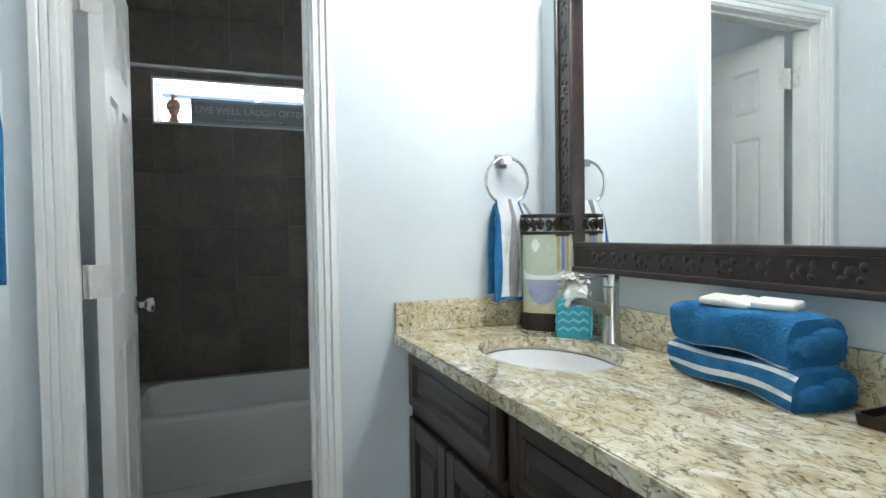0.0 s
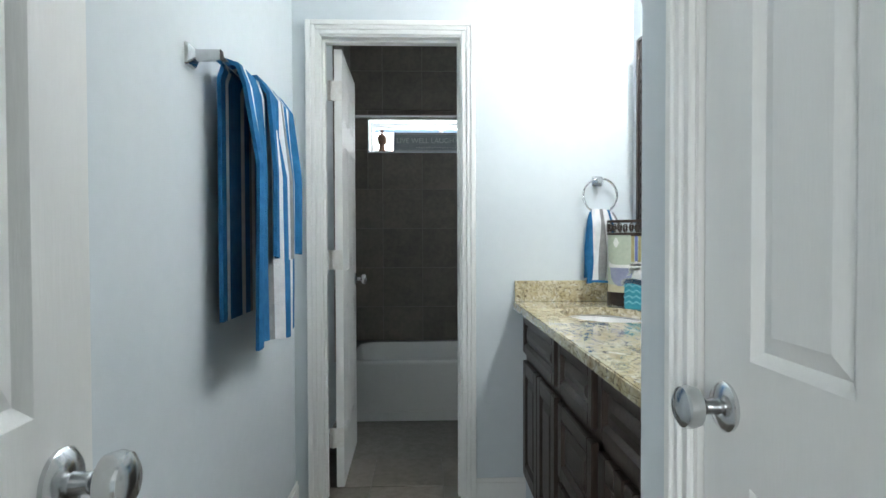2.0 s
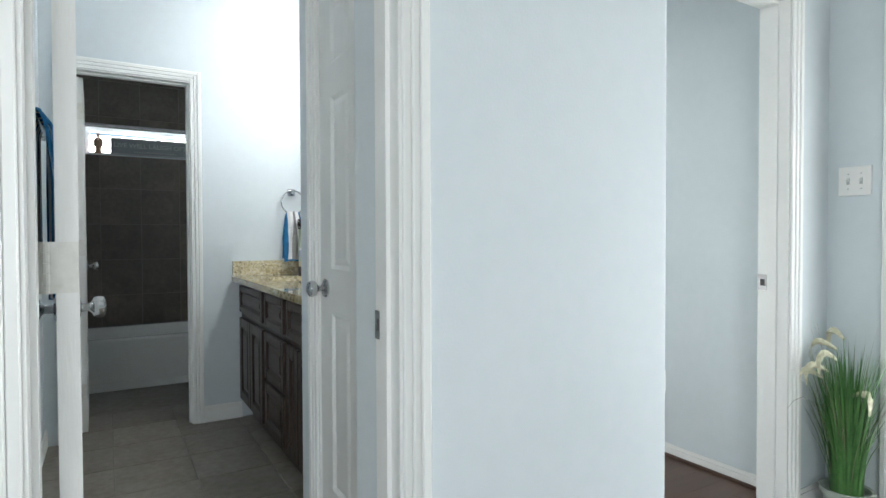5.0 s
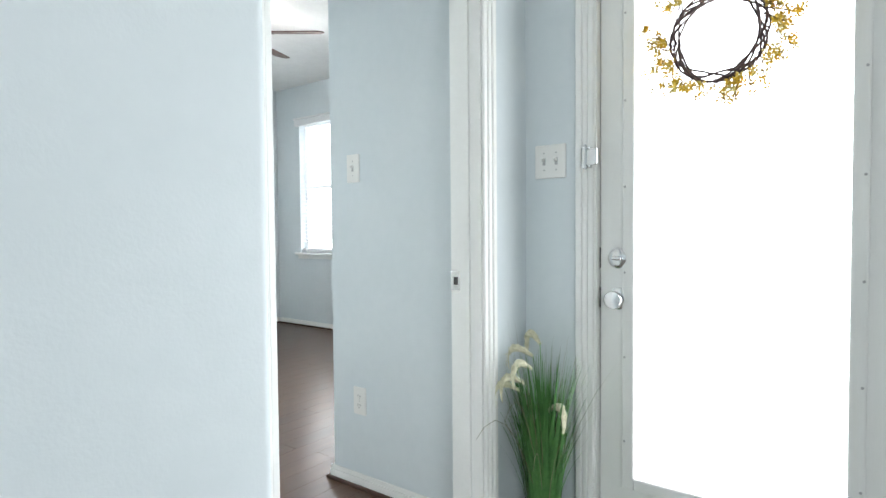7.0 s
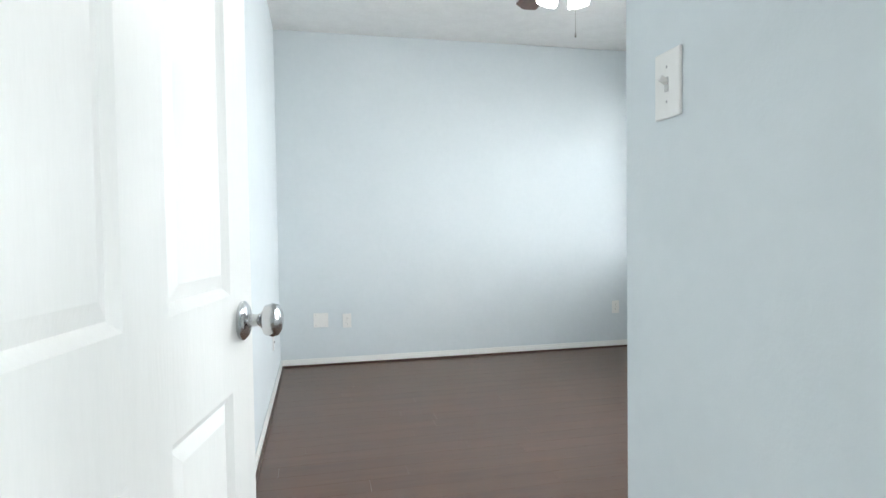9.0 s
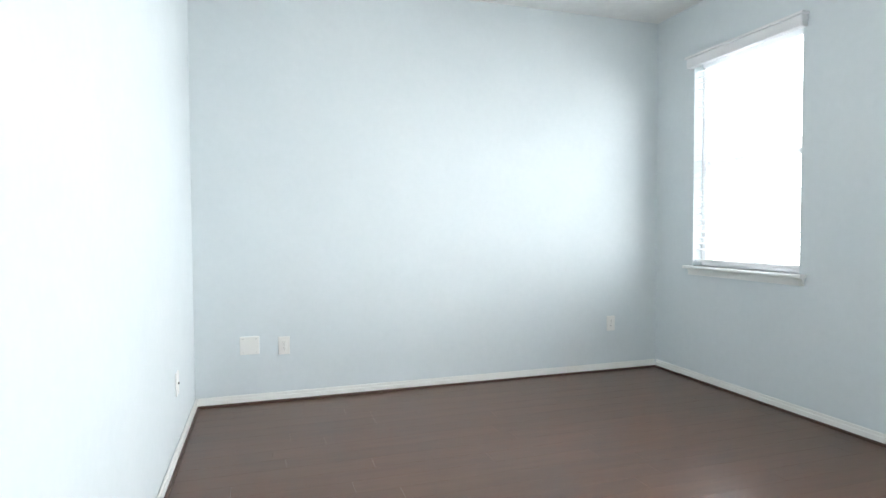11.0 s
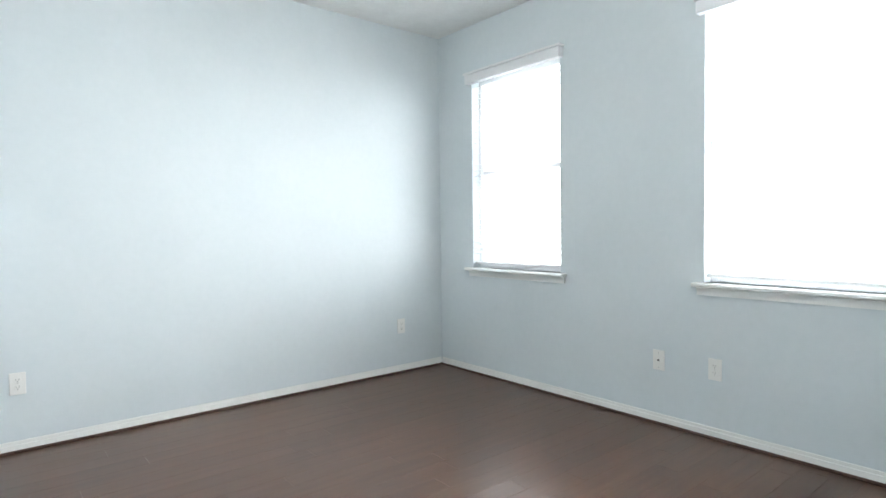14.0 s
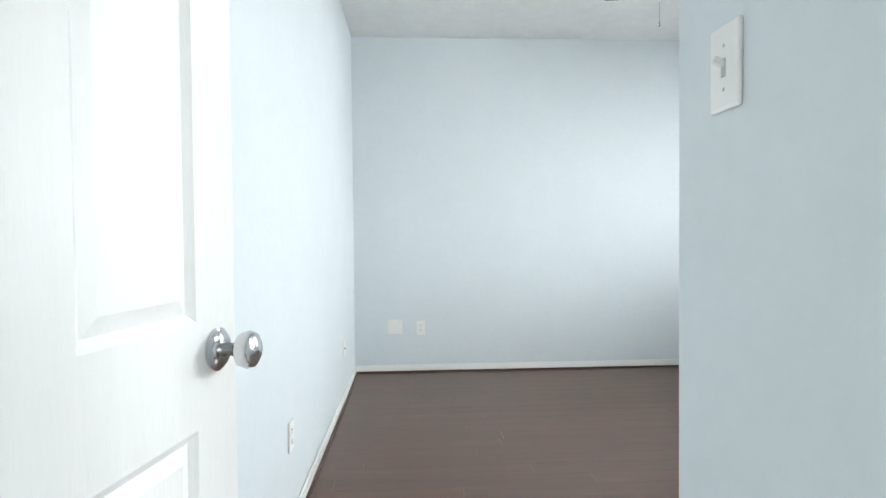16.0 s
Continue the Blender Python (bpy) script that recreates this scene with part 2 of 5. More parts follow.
def part(name, bm, material, parent=None, label="", m=None, smooth=False):
    me = bpy.data.meshes.new(name)
    bm.normal_update()
    if smooth:
        for f in bm.faces:
            f.smooth = True
    bm.to_mesh(me)
    bm.free()
    for one in material if isinstance(material, (list, tuple)) else [material]:
        me.materials.append(one)
    ob = new(name, me)
    if smooth:
        me.set_sharp_from_angle(angle=radians(40))
    if parent:
        ob.parent = parent
    if m is not None:
        ob.matrix_local = m
    return tagged(ob, label)


def thing(name, m, label, category, group="", kind=""):
    ob = new(name)
    ob.empty_display_size = 0.05
    ob.matrix_basis = m
    return tagged(ob, label, category, group, kind)


def setting(name, bm, material, label, category=""):
    return tagged(part(name, bm, material), label, category or name.split("_")[0], kind="structure")


def lathe(profile, n=24, bm=None, m=None):
    """A turned shape about z from (radius, height) pairs."""
    made = bm or bmesh.new()
    rings = []
    for r, z in profile:
        ring = []
        for i in range(n):
            p = Vector((r * math.cos(2 * math.pi * i / n), r * math.sin(2 * math.pi * i / n), z))
            ring.append(made.verts.new(m @ p if m is not None else p))
        rings.append(ring)
    for a, b in zip(rings, rings[1:]):
        for i in range(n):
            made.faces.new((a[i], a[(i + 1) % n], b[(i + 1) % n], b[i]))
    made.faces.new(rings[0][::-1])
    made.faces.new(rings[-1])
    return made


def tube(points, radius, n=8, bm=None, taper=1.0):
    made = bm or bmesh.new()
    pts = [Vector(p) for p in points]
    rings = []
    for k, p in enumerate(pts):
        d = (pts[min(k + 1, len(pts) - 1)] - pts[max(k - 1, 0)]).normalized()
        u = d.cross(Vector((0.31, 0.22, 0.93))).normalized() if abs(d.z) < 0.95 else d.cross(Vector((1, 0, 0))).normalized()
        v = d.cross(u)
        r = radius * (1 + (taper - 1) * k / (len(pts) - 1))
        rings.append([made.verts.new(p + r * (math.cos(2 * math.pi * i / n) * u + math.sin(2 * math.pi * i / n) * v)) for i in range(n)])
    for a, b in zip(rings, rings[1:]):
        for i in range(n):
            made.faces.new((a[i], b[i], b[(i + 1) % n], a[(i + 1) % n]))
    made.faces.new(rings[0])
    made.faces.new(rings[-1][::-1])
    return made


def rounded(cx, cy, w, d, r, n=6):
    out = []
    for qx, qy, a0 in ((1, 1, 0), (-1, 1, 90), (-1, -1, 180), (1, -1, 270)):
        for i in range(n + 1):
            a = radians(a0 + 90 * i / n)
            out.append((cx + qx * (w / 2 - r) + r * math.cos(a), cy + qy * (d / 2 - r) + r * math.sin(a)))
    return out


def loft(rings, bm=None, close=True):
    """Joins rings of (x, y) points at heights into one skin."""
    made = bm or bmesh.new()
    vs = [[made.verts.new((x, y, z)) for x, y in ring] for ring, z in rings]
    n = len(vs[0])
    for a, b in zip(vs, vs[1:]):
        for i in range(n):
            made.faces.new((a[i], a[(i + 1) % n], b[(i + 1) % n], b[i]))
    if close:
        made.faces.new(vs[-1])
    return made


def frustum(x0, x1, z0, z1, y, inset, rise, bm):
    """A raised field: an outer rectangle at y that slopes to an inner one at y + rise."""
    o = [bm.verts.new(p) for p in ((x0, y, z0), (x1, y, z0), (x1, y, z1), (x0, y, z1))]
    i = [bm.verts.new(p) for p in ((x0 + inset, y + rise, z0 + inset), (x1 - inset, y + rise, z0 + inset), (x1 - inset, y + rise, z1 - inset), (x0 + inset, y + rise, z1 - inset))]
    for k in range(4):
        bm.faces.new((o[k], o[(k + 1) % 4], i[(k + 1) % 4], i[k]))
    bm.faces.new(i)


# ---- plan (metres) ----
H = 2.74
XL, XM = -0.39, 1.10          # bathroom side walls
YP, YT = 1.50, 1.615          # partition to the tub room
YB, YH = -0.98, -1.10         # wall between bathroom and hall
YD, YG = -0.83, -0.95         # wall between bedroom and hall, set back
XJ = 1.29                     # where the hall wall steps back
YW = 3.37                     # tiled wall behind the tub
XC, YC = 0.565, 0.03          # closet block corner beside the vanity
BX0, BX1 = 1.435, 4.87         # bedroom
BY1 = 3.675
PX, PY = 2.35, -0.07          # passage wall by the bedroom door
XF = 2.49                     # front wall, hall side
D1 = (-0.195, 0.435)          # bathroom door opening
D2 = (-0.265, 0.335)          # tub room door opening
D3 = (1.408, 2.195)           # bedroom door opening
DH = 2.03

# ---- structure ----
setting("wall_bath_left", box(XL - 0.12, XL, YB, YW + 0.3, 0, H), WALL, "pale blue-grey painted drywall wall of the bathroom", "wall")
setting("wall_mirror", box(XM, XM + 0.12, YC - 0.0, YP, 0, H), WALL, "pale blue-grey painted wall behind the vanity mirror", "wall")
setting("wall_partition", boxes((XL, D2[0] - 0.012, YP, YT, 0, H), (D2[1] + 0.012, XM + 0.12, YP, YT, 0, H), (D2[0] - 0.012, D2[1] + 0.012, YP, YT, DH + 0.012, H)), WALL, "pale blue-grey wall with the tub room doorway", "wall")
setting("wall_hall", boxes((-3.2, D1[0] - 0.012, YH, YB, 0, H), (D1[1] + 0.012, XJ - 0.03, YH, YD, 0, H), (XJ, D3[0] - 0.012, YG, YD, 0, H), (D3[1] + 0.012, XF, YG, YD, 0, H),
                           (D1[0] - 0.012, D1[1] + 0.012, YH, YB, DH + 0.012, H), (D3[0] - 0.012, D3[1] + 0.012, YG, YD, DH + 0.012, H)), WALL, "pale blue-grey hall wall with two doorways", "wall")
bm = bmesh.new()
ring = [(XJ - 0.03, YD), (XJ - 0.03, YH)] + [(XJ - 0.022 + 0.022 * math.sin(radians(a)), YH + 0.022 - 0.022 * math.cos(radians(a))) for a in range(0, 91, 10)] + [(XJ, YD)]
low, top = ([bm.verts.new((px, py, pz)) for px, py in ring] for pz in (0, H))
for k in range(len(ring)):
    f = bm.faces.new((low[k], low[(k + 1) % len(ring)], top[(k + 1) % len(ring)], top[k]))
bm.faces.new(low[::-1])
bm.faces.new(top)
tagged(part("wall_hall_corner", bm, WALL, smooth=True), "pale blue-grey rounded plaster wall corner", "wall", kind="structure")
CD = (-0.86, -0.18)           # closet door opening along y
setting("wall_closet", boxes((XC, XC + 0.11, YB, CD[0] - 0.012, 0, H), (XC, XC + 0.11, CD[1] + 0.012, YC, 0, H), (XC, XC + 0.11, CD[0] - 0.012, CD[1] + 0.012, DH + 0.012, H),
                             (XC + 0.11, XM + 0.12, YC - 0.11, YC, 0, H)), WALL, "pale blue-grey closet wall beside the vanity", "wall")
setting("wall_bedroom_left", box(BX0 - 0.12, BX0, YD, BY1, 0, H), WALL, "pale grey painted bedroom wall", "wall")
setting("wall_bedroom_far", box(BX0 - 0.12, BX1 + 0.16, BY1, BY1 + 0.12, 0, H), WALL, "pale grey painted bedroom wall with low outlets", "wall")
setting("wall_passage", boxes((PX, PX + 0.12, YD, PY, 0, H), (PX + 0.12, BX1 + 0.16, PY - 0.12, PY, 0, H)), WALL, "pale grey wall with a light switch", "wall")
W1, W2, WZ = (2.40, 3.27), (0.56, 1.425), (0.845, 2.325)
setting("wall_windows", boxes((BX1, BX1 + 0.16, PY, W2[0], 0, H), (BX1, BX1 + 0.16, W2[1], W1[0], 0, H), (BX1, BX1 + 0.16, W1[1], BY1, 0, H),
                              *[(BX1, BX1 + 0.16, w[0], w[1], a, b) for w in (W1, W2) for a, b in ((0, WZ[0]), (WZ[1], H))]), WALL, "pale grey wall with two bright windows", "wall")
FD = (-2.135, -1.215)
setting("wall_front", boxes((XF, XF + 0.16, FD[1] + 0.012, YD, 0, H), (XF, XF + 0.16, -4.5, FD[0] - 0.012, 0, H), (XF, XF + 0.16, FD[0] - 0.012, FD[1] + 0.012, DH + 0.03, H)), WALL, "pale grey entry wall with the front door", "wall")
# Unseen closing wall; its opening is made up to let the fill lamp in.
setting("wall_living", boxes((-3.2, -2.3, -4.62, -4.5, 0, H), (-0.3, XF + 0.16, -4.62, -4.5, 0, H), (-2.3, -0.3, -4.62, -4.5, 0, 0.65), (-2.3, -0.3, -4.62, -4.5, 2.35, H)), WALL, "unseen pale grey hall wall with an added opening for fill light", "wall")
setting("wall_hall_end", box(-3.32, -3.2, -4.62, YB, 0, H), WALL, "pale grey wall closing the entry hall", "wall")
TX1 = 1.16
setting("wall_tub_right", box(TX1, TX1 + 0.12, YT, YW, 0, H), WALL, "pale blue-grey wall of the tub room", "wall")
TW = (-0.250, 0.93, 1.812, 2.072)
setting("wall_tub_back", boxes((XL, TW[0], YW + 0.012, YW + 0.30, 0, H), (TW[1], TX1 + 0.12, YW + 0.012, YW + 0.30, 0, H), (TW[0], TW[1], YW + 0.012, YW + 0.30, 0, TW[2]), (TW[0], TW[1], YW + 0.012, YW + 0.30, TW[3], H)), GROUT, "grouted wall backing behind the tub tiles", "wall")
setting("ceiling", box(-3.32, BX1 + 0.16, -4.62, BY1 + 0.12, H, H + 0.12), CEIL, "white textured ceiling", "ceiling")
floor_tiles = setting("floor_tiled", box(-3.32, XF + 0.16, -4.62, YW + 0.3, -0.10, -0.006), GROUT, "grey-brown ceramic tile floor of hall and bathroom", "floor")
floor_wood = setting("floor_wood", box(BX0 - 0.0, BX1, YD - 0.02, BY1, -0.005, 0.0), PLANKGAP, "dark brown laminate plank floor of the bedroom", "floor")
setting("ground", box(-60, 60, -60, 60, -0.30, -0.12), CONCRETE, "pale concrete and lawn ground outside the house", "ground")


def casing(name, a, b, z, face, out, axis, side_gap=(0, 0), w=0.066):
    """Stepped door trim round an opening a..b of height z on the plane `face`; out: the way it stands proud; axis: the wall's run."""
    bm = bmesh.new()

    def strip(u0, u1, z0, z1, t):
        lo, hi = sorted((face, face + out * t))
        if axis == "x":
            box(u0, u1, lo, hi, z0, z1, bevel=0.003, bm=bm, seg=1)
        else:
            box(lo, hi, u0, u1, z0, z1, bevel=0.003, bm=bm, seg=1)

    for i0, i1, t in ((0.006, 0.026, 0.011), (0.026, 0.044, 0.016), (0.044, w, 0.021)):
        if side_gap[0] == 0:
            strip(a - i1, a - i0, 0, z + i1, t)
        if side_gap[1] == 0:
            strip(b + i0, b + i1, 0, z + i1, t)
        strip(a - (i0 if side_gap[0] == 0 else 0), b + (i0 if side_gap[1] == 0 else 0), z + i0, z + i1, t - 0.0005)
    return setting(name, bm, TRIM, "white painted stepped door casing", "trim")


def jamb(name, a, b, z, f0, f1, axis, stop):
    t = 0.012
    if axis == "x":
        rows = [(a - t, a, f0, f1, 0, z + t), (b, b + t, f0, f1, 0, z + t), (a, b, f0, f1, z, z + t), (a, a + 0.010, stop - 0.018, stop + 0.018, 0, z), (b - 0.010, b, stop - 0.018, stop + 0.018, 0, z), (a + 0.01, b - 0.01, stop - 0.018, stop + 0.018, z - 0.010, z)]
    else:
        rows = [(f0, f1, a - t, a, 0, z + t), (f0, f1, b, b + t, 0, z + t), (f0, f1, a, b, z, z + t), (stop - 0.018, stop + 0.018, a, a + 0.010, 0, z), (stop - 0.018, stop + 0.018, b - 0.010, b, 0, z), (stop - 0.018, stop + 0.018, a + 0.01, b - 0.01, z - 0.010, z)]
    return setting(name, boxes(*rows), TRIM, "white painted door jamb with stop", "trim")


casing("trim_bath_hall", D1[0], D1[1], DH, YH, -1, "x")
casing("trim_bath_inner", D1[0], D1[1], DH, YB, 1, "x")
casing("trim_tub_bath", D2[0], D2[1], DH, YP, -1, "x")
casing("trim_tub_inner", D2[0], D2[1], DH, YT, 1, "x")
casing("trim_bedroom_hall", D3[0], D3[1], DH, YG, -1, "x")
casing("trim_closet", CD[0], CD[1], DH, XC, -1, "y")
casing("trim_front_door", FD[0], FD[1], DH + 0.018, XF, -1, "y")
jamb("trim_bath_jamb", D1[0], D1[1], DH, YH, YB, "x", YB - 0.060)
jamb("trim_tub_jamb", D2[0], D2[1], DH, YP, YT, "x", YT - 0.060)
jamb("trim_bedroom_jamb", D3[0], D3[1], DH, YG, YD, "x", YD - 0.060)
jamb("trim_closet_jamb", CD[0], CD[1], DH, XC, XC + 0.11, "y", XC + 0.060)
jamb("trim_front_jamb", FD[0], FD[1], DH + 0.018, XF, XF + 0.16, "y", XF + 0.085)


def baseboard(name, rows, h=0.100):
    bm = bmesh.new()
    for x0, x1, y0, y1 in rows:
        box(x0, x1, y0, y1, 0, h - 0.02, bm=bm)
        cx, cy = (0.004 if x1 - x0 < 0.05 else 0), (0.004 if y1 - y0 < 0.05 else 0)
        box(x0 + cx, x1 - cx, y0 + cy, y1 - cy, h - 0.02, h, bevel=0.002, bm=bm, seg=1)
    return setting(name, bm, TRIM, "white painted baseboard", "baseboard")


t = 0.014
baseboard("baseboard_bath", [(XL, XL + t, YB, YP), (D2[1] + 0.067, 0.62, YP - t, YP)])
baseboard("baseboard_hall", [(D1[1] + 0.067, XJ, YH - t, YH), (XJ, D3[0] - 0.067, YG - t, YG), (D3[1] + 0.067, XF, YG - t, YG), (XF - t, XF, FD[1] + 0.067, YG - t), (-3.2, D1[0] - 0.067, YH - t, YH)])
baseboard("baseboard_bedroom", [(BX0, BX0 + t, YD, BY1), (BX0 + t, BX1 - t, BY1 - t, BY1), (BX1 - t, BX1, PY, BY1 - t), (PX - t, PX, YD, PY + t), (PX, BX1 - t, PY, PY + t)], 0.066)
bm = bmesh.new()
q = 0.013
for x0, x1, y0, y1 in ((BX0 + t, BX0 + t + q, YD + 0.03, BY1 - t - q), (BX0 + t, BX1 - t, BY1 - t - q, BY1 - t), (BX1 - t - q, BX1 - t, PY + t, BY1 - t - q), (PX - t - q, PX - t, YD, PY + t + q), (PX - t, BX1 - t - q, PY + t, PY + t + q)):
    box(x0, x1, y0, y1, 0.0, 0.020, bevel=0.005, bm=bm)
setting("trim_shoe_moulding", bm, SHOEWOOD, "dark brown wooden shoe moulding along the bedroom floor", "trim")
setting("trim_threshold", box(D3[0], D3[1], YD - 0.03, YD + 0.035, 0.0, 0.009, bevel=0.004), SHOEWOOD, "dark wooden threshold strip in the bedroom doorway", "trim")


# ---- doors ----
def knob_parts(parent, x, z, y, side, material=CHROME):
    """Rose and knob on the face at y; side: +1 or -1 along local y."""
    m = pose(x, y, z, -90 * side, 0, 0)
    part("rose", lathe([(0.001, 0), (0.032, 0.0), (0.033, 0.005), (0.027, 0.010), (0.012, 0.013), (0.001, 0.014)]), material, parent, m=m, smooth=True)
    part("knob", lathe([(0.001, 0.010), (0.011, 0.010), (0.010, 0.028), (0.014, 0.034), (0.025, 0.040), (0.0285, 0.052), (0.026, 0.061), (0.018, 0.066), (0.001, 0.068)]), material, parent, m=m, smooth=True)


def six_panel(name, w, m, label, knobs=(1, -1), hinge_side=1, group="", hinges=True, kz=0.935):
    """A moulded six-panel door; local x from the hinge edge, y thickness -0.035..0."""
    ob = thing(name, m, label, "door", group, "structure")
    th, h = 0.035, DH - 0.012
    s, mid = (0.115, 0.105) if w > 0.66 else (0.095, 0.085)
    pw = (w - 2 * s - mid) / 2
    zs = ((0.24, 0.85), (1.005, 1.59), (1.70, 1.90))
    bm = bmesh.new()
    x0 = 0.003
    cols = ((s, s + pw), (s + pw + mid, w - s))
    for a, b in ((x0, s), (s + pw, s + pw + mid), (w - s, w - 0.003)):
        box(a, b, -th, 0, 0.010, h, bm=bm)
    for a, b in cols:
        for z0, z1 in ((0.010, zs[0][0]), (zs[0][1], zs[1][0]), (zs[1][1], zs[2][0]), (zs[2][1], h)):
            box(a, b, -th, 0, z0, z1, bm=bm)
    part("leaf", bm, DOOR, ob)
    for a, b in cols:
        for z0, z1 in zs:
            bm = bmesh.new()
            for y, out in ((-0.009, 1), (-th + 0.009, -1)):
                frustum(a, b, z0, z1, y + out * 0.009, 0.014, -out * 0.009, bm)
                frustum(a + 0.014, b - 0.014, z0 + 0.014, z1 - 0.014, y, 0.022, out * 0.006, bm)
            bmesh.ops.recalc_face_normals(bm, faces=bm.faces)
            part("panel", bm, DOOR, ob)
    for sd in knobs:
        knob_parts(ob, w - 0.062, kz, 0 if sd > 0 else -th, sd)
    part("latch_plate", box(w - 0.0032, w - 0.0012, -th / 2 - 0.012, -th / 2 + 0.012, kz - 0.040, kz + 0.020), CHROME, ob)
    if hinges:
        for z in (0.24, 1.06, 1.83):
            bm = boxes((0.0005, 0.003, -th + 0.001, -0.001, z - 0.045, z + 0.045), (-0.004, 0.003, -0.003, 0.030, z - 0.045, z + 0.045))
            for k in range(5):
                lathe([(0.006, z - 0.045 + k * 0.0182), (0.006, z - 0.0285 + k * 0.0182)], 10, bm, pose(-0.006, 0.014, 0))
            part("hinge", bm, HINGE, ob, "white painted butt hinge")
    return ob


def swing(x, y, deg):
    return pose(x, y, 0, 0, 0, deg)


six_panel("door_bathroom", 0.575, swing(D1[0] + 0.030, YB + 0.014, 93.2), "white six-panel bathroom door standing wide open")
six_panel("door_tub_room", 0.580, swing(D2[0] + 0.034, YT + 0.014, 91), "white six-panel tub room door standing wide open")
six_panel("door_bedroom", 0.785, swing(BX0 + 0.019, YD + 0.026, 80), "white six-panel bedroom door standing wide open", kz=0.957)
six_panel("door_closet", 0.672, pose(XC + 0.006, CD[0] + 0.003, 0, 0, 0, 90) @ pose(0, 0, 0), "closed white six-panel closet door beside the vanity", knobs=(1,), hinges=False)


def leaf_hinge_plates():
    """Jamb-side leaves of the hinges, and the strike plates."""
    for x, y, zs in ((D1[0], YB, (0.24, 1.06, 1.83)), (D2[0], YT, (0.24, 1.06, 1.83)), (D3[0], YD, (0.24, 1.06, 1.83))):
        for z in zs:
            ob = tagged(part("hinge_leaf", box(x, x + 0.0025, y - 0.034, y - 0.001, z - 0.045, z + 0.045, bevel=0.001, seg=1), HINGE), "white painted hinge leaf on the door jamb", "hinge", "jamb hinge leaves")
            for k in (-0.03, 0.0, 0.03):
                part("screw", lathe([(0.001, 0), (0.0035, 0), (0.0030, 0.001), (0.001, 0.0012)], 10, None, pose(x + 0.0025, y - 0.017 + (0.007 if k else -0.006), z + k, 0, 90, 0)), CHROME, ob)
    for x, y, z in ((D1[1], YB - 0.020, 0.915), (D3[1], YD - 0.020, 0.925)):
        ob = tagged(part("strike_plate", boxes((x - 0.0022, x, y - 0.017, y + 0.020, z - 0.032, z - 0.013), (x - 0.0022, x, y - 0.017, y + 0.020, z + 0.013, z + 0.032), (x - 0.0022, x, y - 0.017, y - 0.009, z - 0.013, z + 0.013), (x - 0.0022, x, y + 0.009, y + 0.020, z - 0.013, z + 0.013)), CHROME), "satin steel strike plate on the door jamb", "strike plate", "strike plates")
        part("latch_hole", box(x - 0.0008, x + 0.0005, y - 0.009, y + 0.009, z - 0.013, z + 0.013), SLOT, ob)


leaf_hinge_plates()

# ---- front door ----
def front_door():
    ob = thing("door_front", pose(XF + 0.03, 0, 0), "off-white front door with a full-length glass light", "door", "", "structure")
    y0, y1, z1 = FD[0] + 0.004, FD[1] - 0.004, DH + 0.012
    g = (-1.905, -1.335, 0.27, 1.89)
    bm = boxes((0, 0.045, y0, g[0] - 0.03, 0.012, z1), (0, 0.045, g[1] + 0.03, y1, 0.012, z1), (0, 0.045, g[0] - 0.03, g[1] + 0.03, 0.012, g[2] - 0.03), (0, 0.045, g[0] - 0.03, g[1] + 0.03, g[3] + 0.03, z1))
    part("leaf", bm, DOOR, ob)
    bm = bmesh.new()
    for a in ((g[0] - 0.04, g[0], g[2] - 0.04, g[3] + 0.04), (g[1], g[1] + 0.04, g[2] - 0.04, g[3] + 0.04), (g[0], g[1], g[2] - 0.04, g[2]), (g[0], g[1], g[3], g[3] + 0.04)):
        box(-0.012, 0.012, *a, bevel=0.005, bm=bm)
    part("light_frame", bm, DOOR, ob, "white moulded glazing frame")
    pane = part("pane", box(0.018, 0.024, g[0] - 0.01, g[1] + 0.01, g[2] - 0.01, g[3] + 0.01), GLASS, ob)
    pane.visible_shadow = False
    for y in (g[0] - 0.03, g[1] + 0.03):
        for k in range(6):
            part("screw_plug", lathe([(0.001, 0), (0.004, 0), (0.003, 0.0015), (0.001, 0.002)], 10, None, pose(-0.012, y, g[2] + 0.12 + k * 0.28, 0, -90, 0)), SLOTGREY, ob)
    ky = y1 - 0.063
    m = pose(0, ky, 0.862, 0, -90, 0)
    part("knob", lathe([(0.001, 0), (0.036, 0), (0.036, 0.006), (0.028, 0.011), (0.012, 0.014), (0.012, 0.030), (0.025, 0.038), (0.030, 0.050), (0.027, 0.062), (0.001, 0.066)]), CHROME, ob, m=m, smooth=True)
    m = pose(0, ky, 0.996, 0, -90, 0)
    part("deadbolt", lathe([(0.001, 0), (0.034, 0), (0.034, 0.008), (0.026, 0.014), (0.001, 0.015)]), CHROME, ob, m=m, smooth=True)
    part("thumbturn", box(-0.032, -0.012, ky - 0.017, ky + 0.017, 0.990, 1.002, bevel=0.004), CHROME, ob)
    for z in (0.862, 0.996):
        part("edge_plate", box(-0.002, 0.03, y1 - 0.001, y1 + 0.0025, z - 0.035, z + 0.035), SLOT, ob)
    return ob


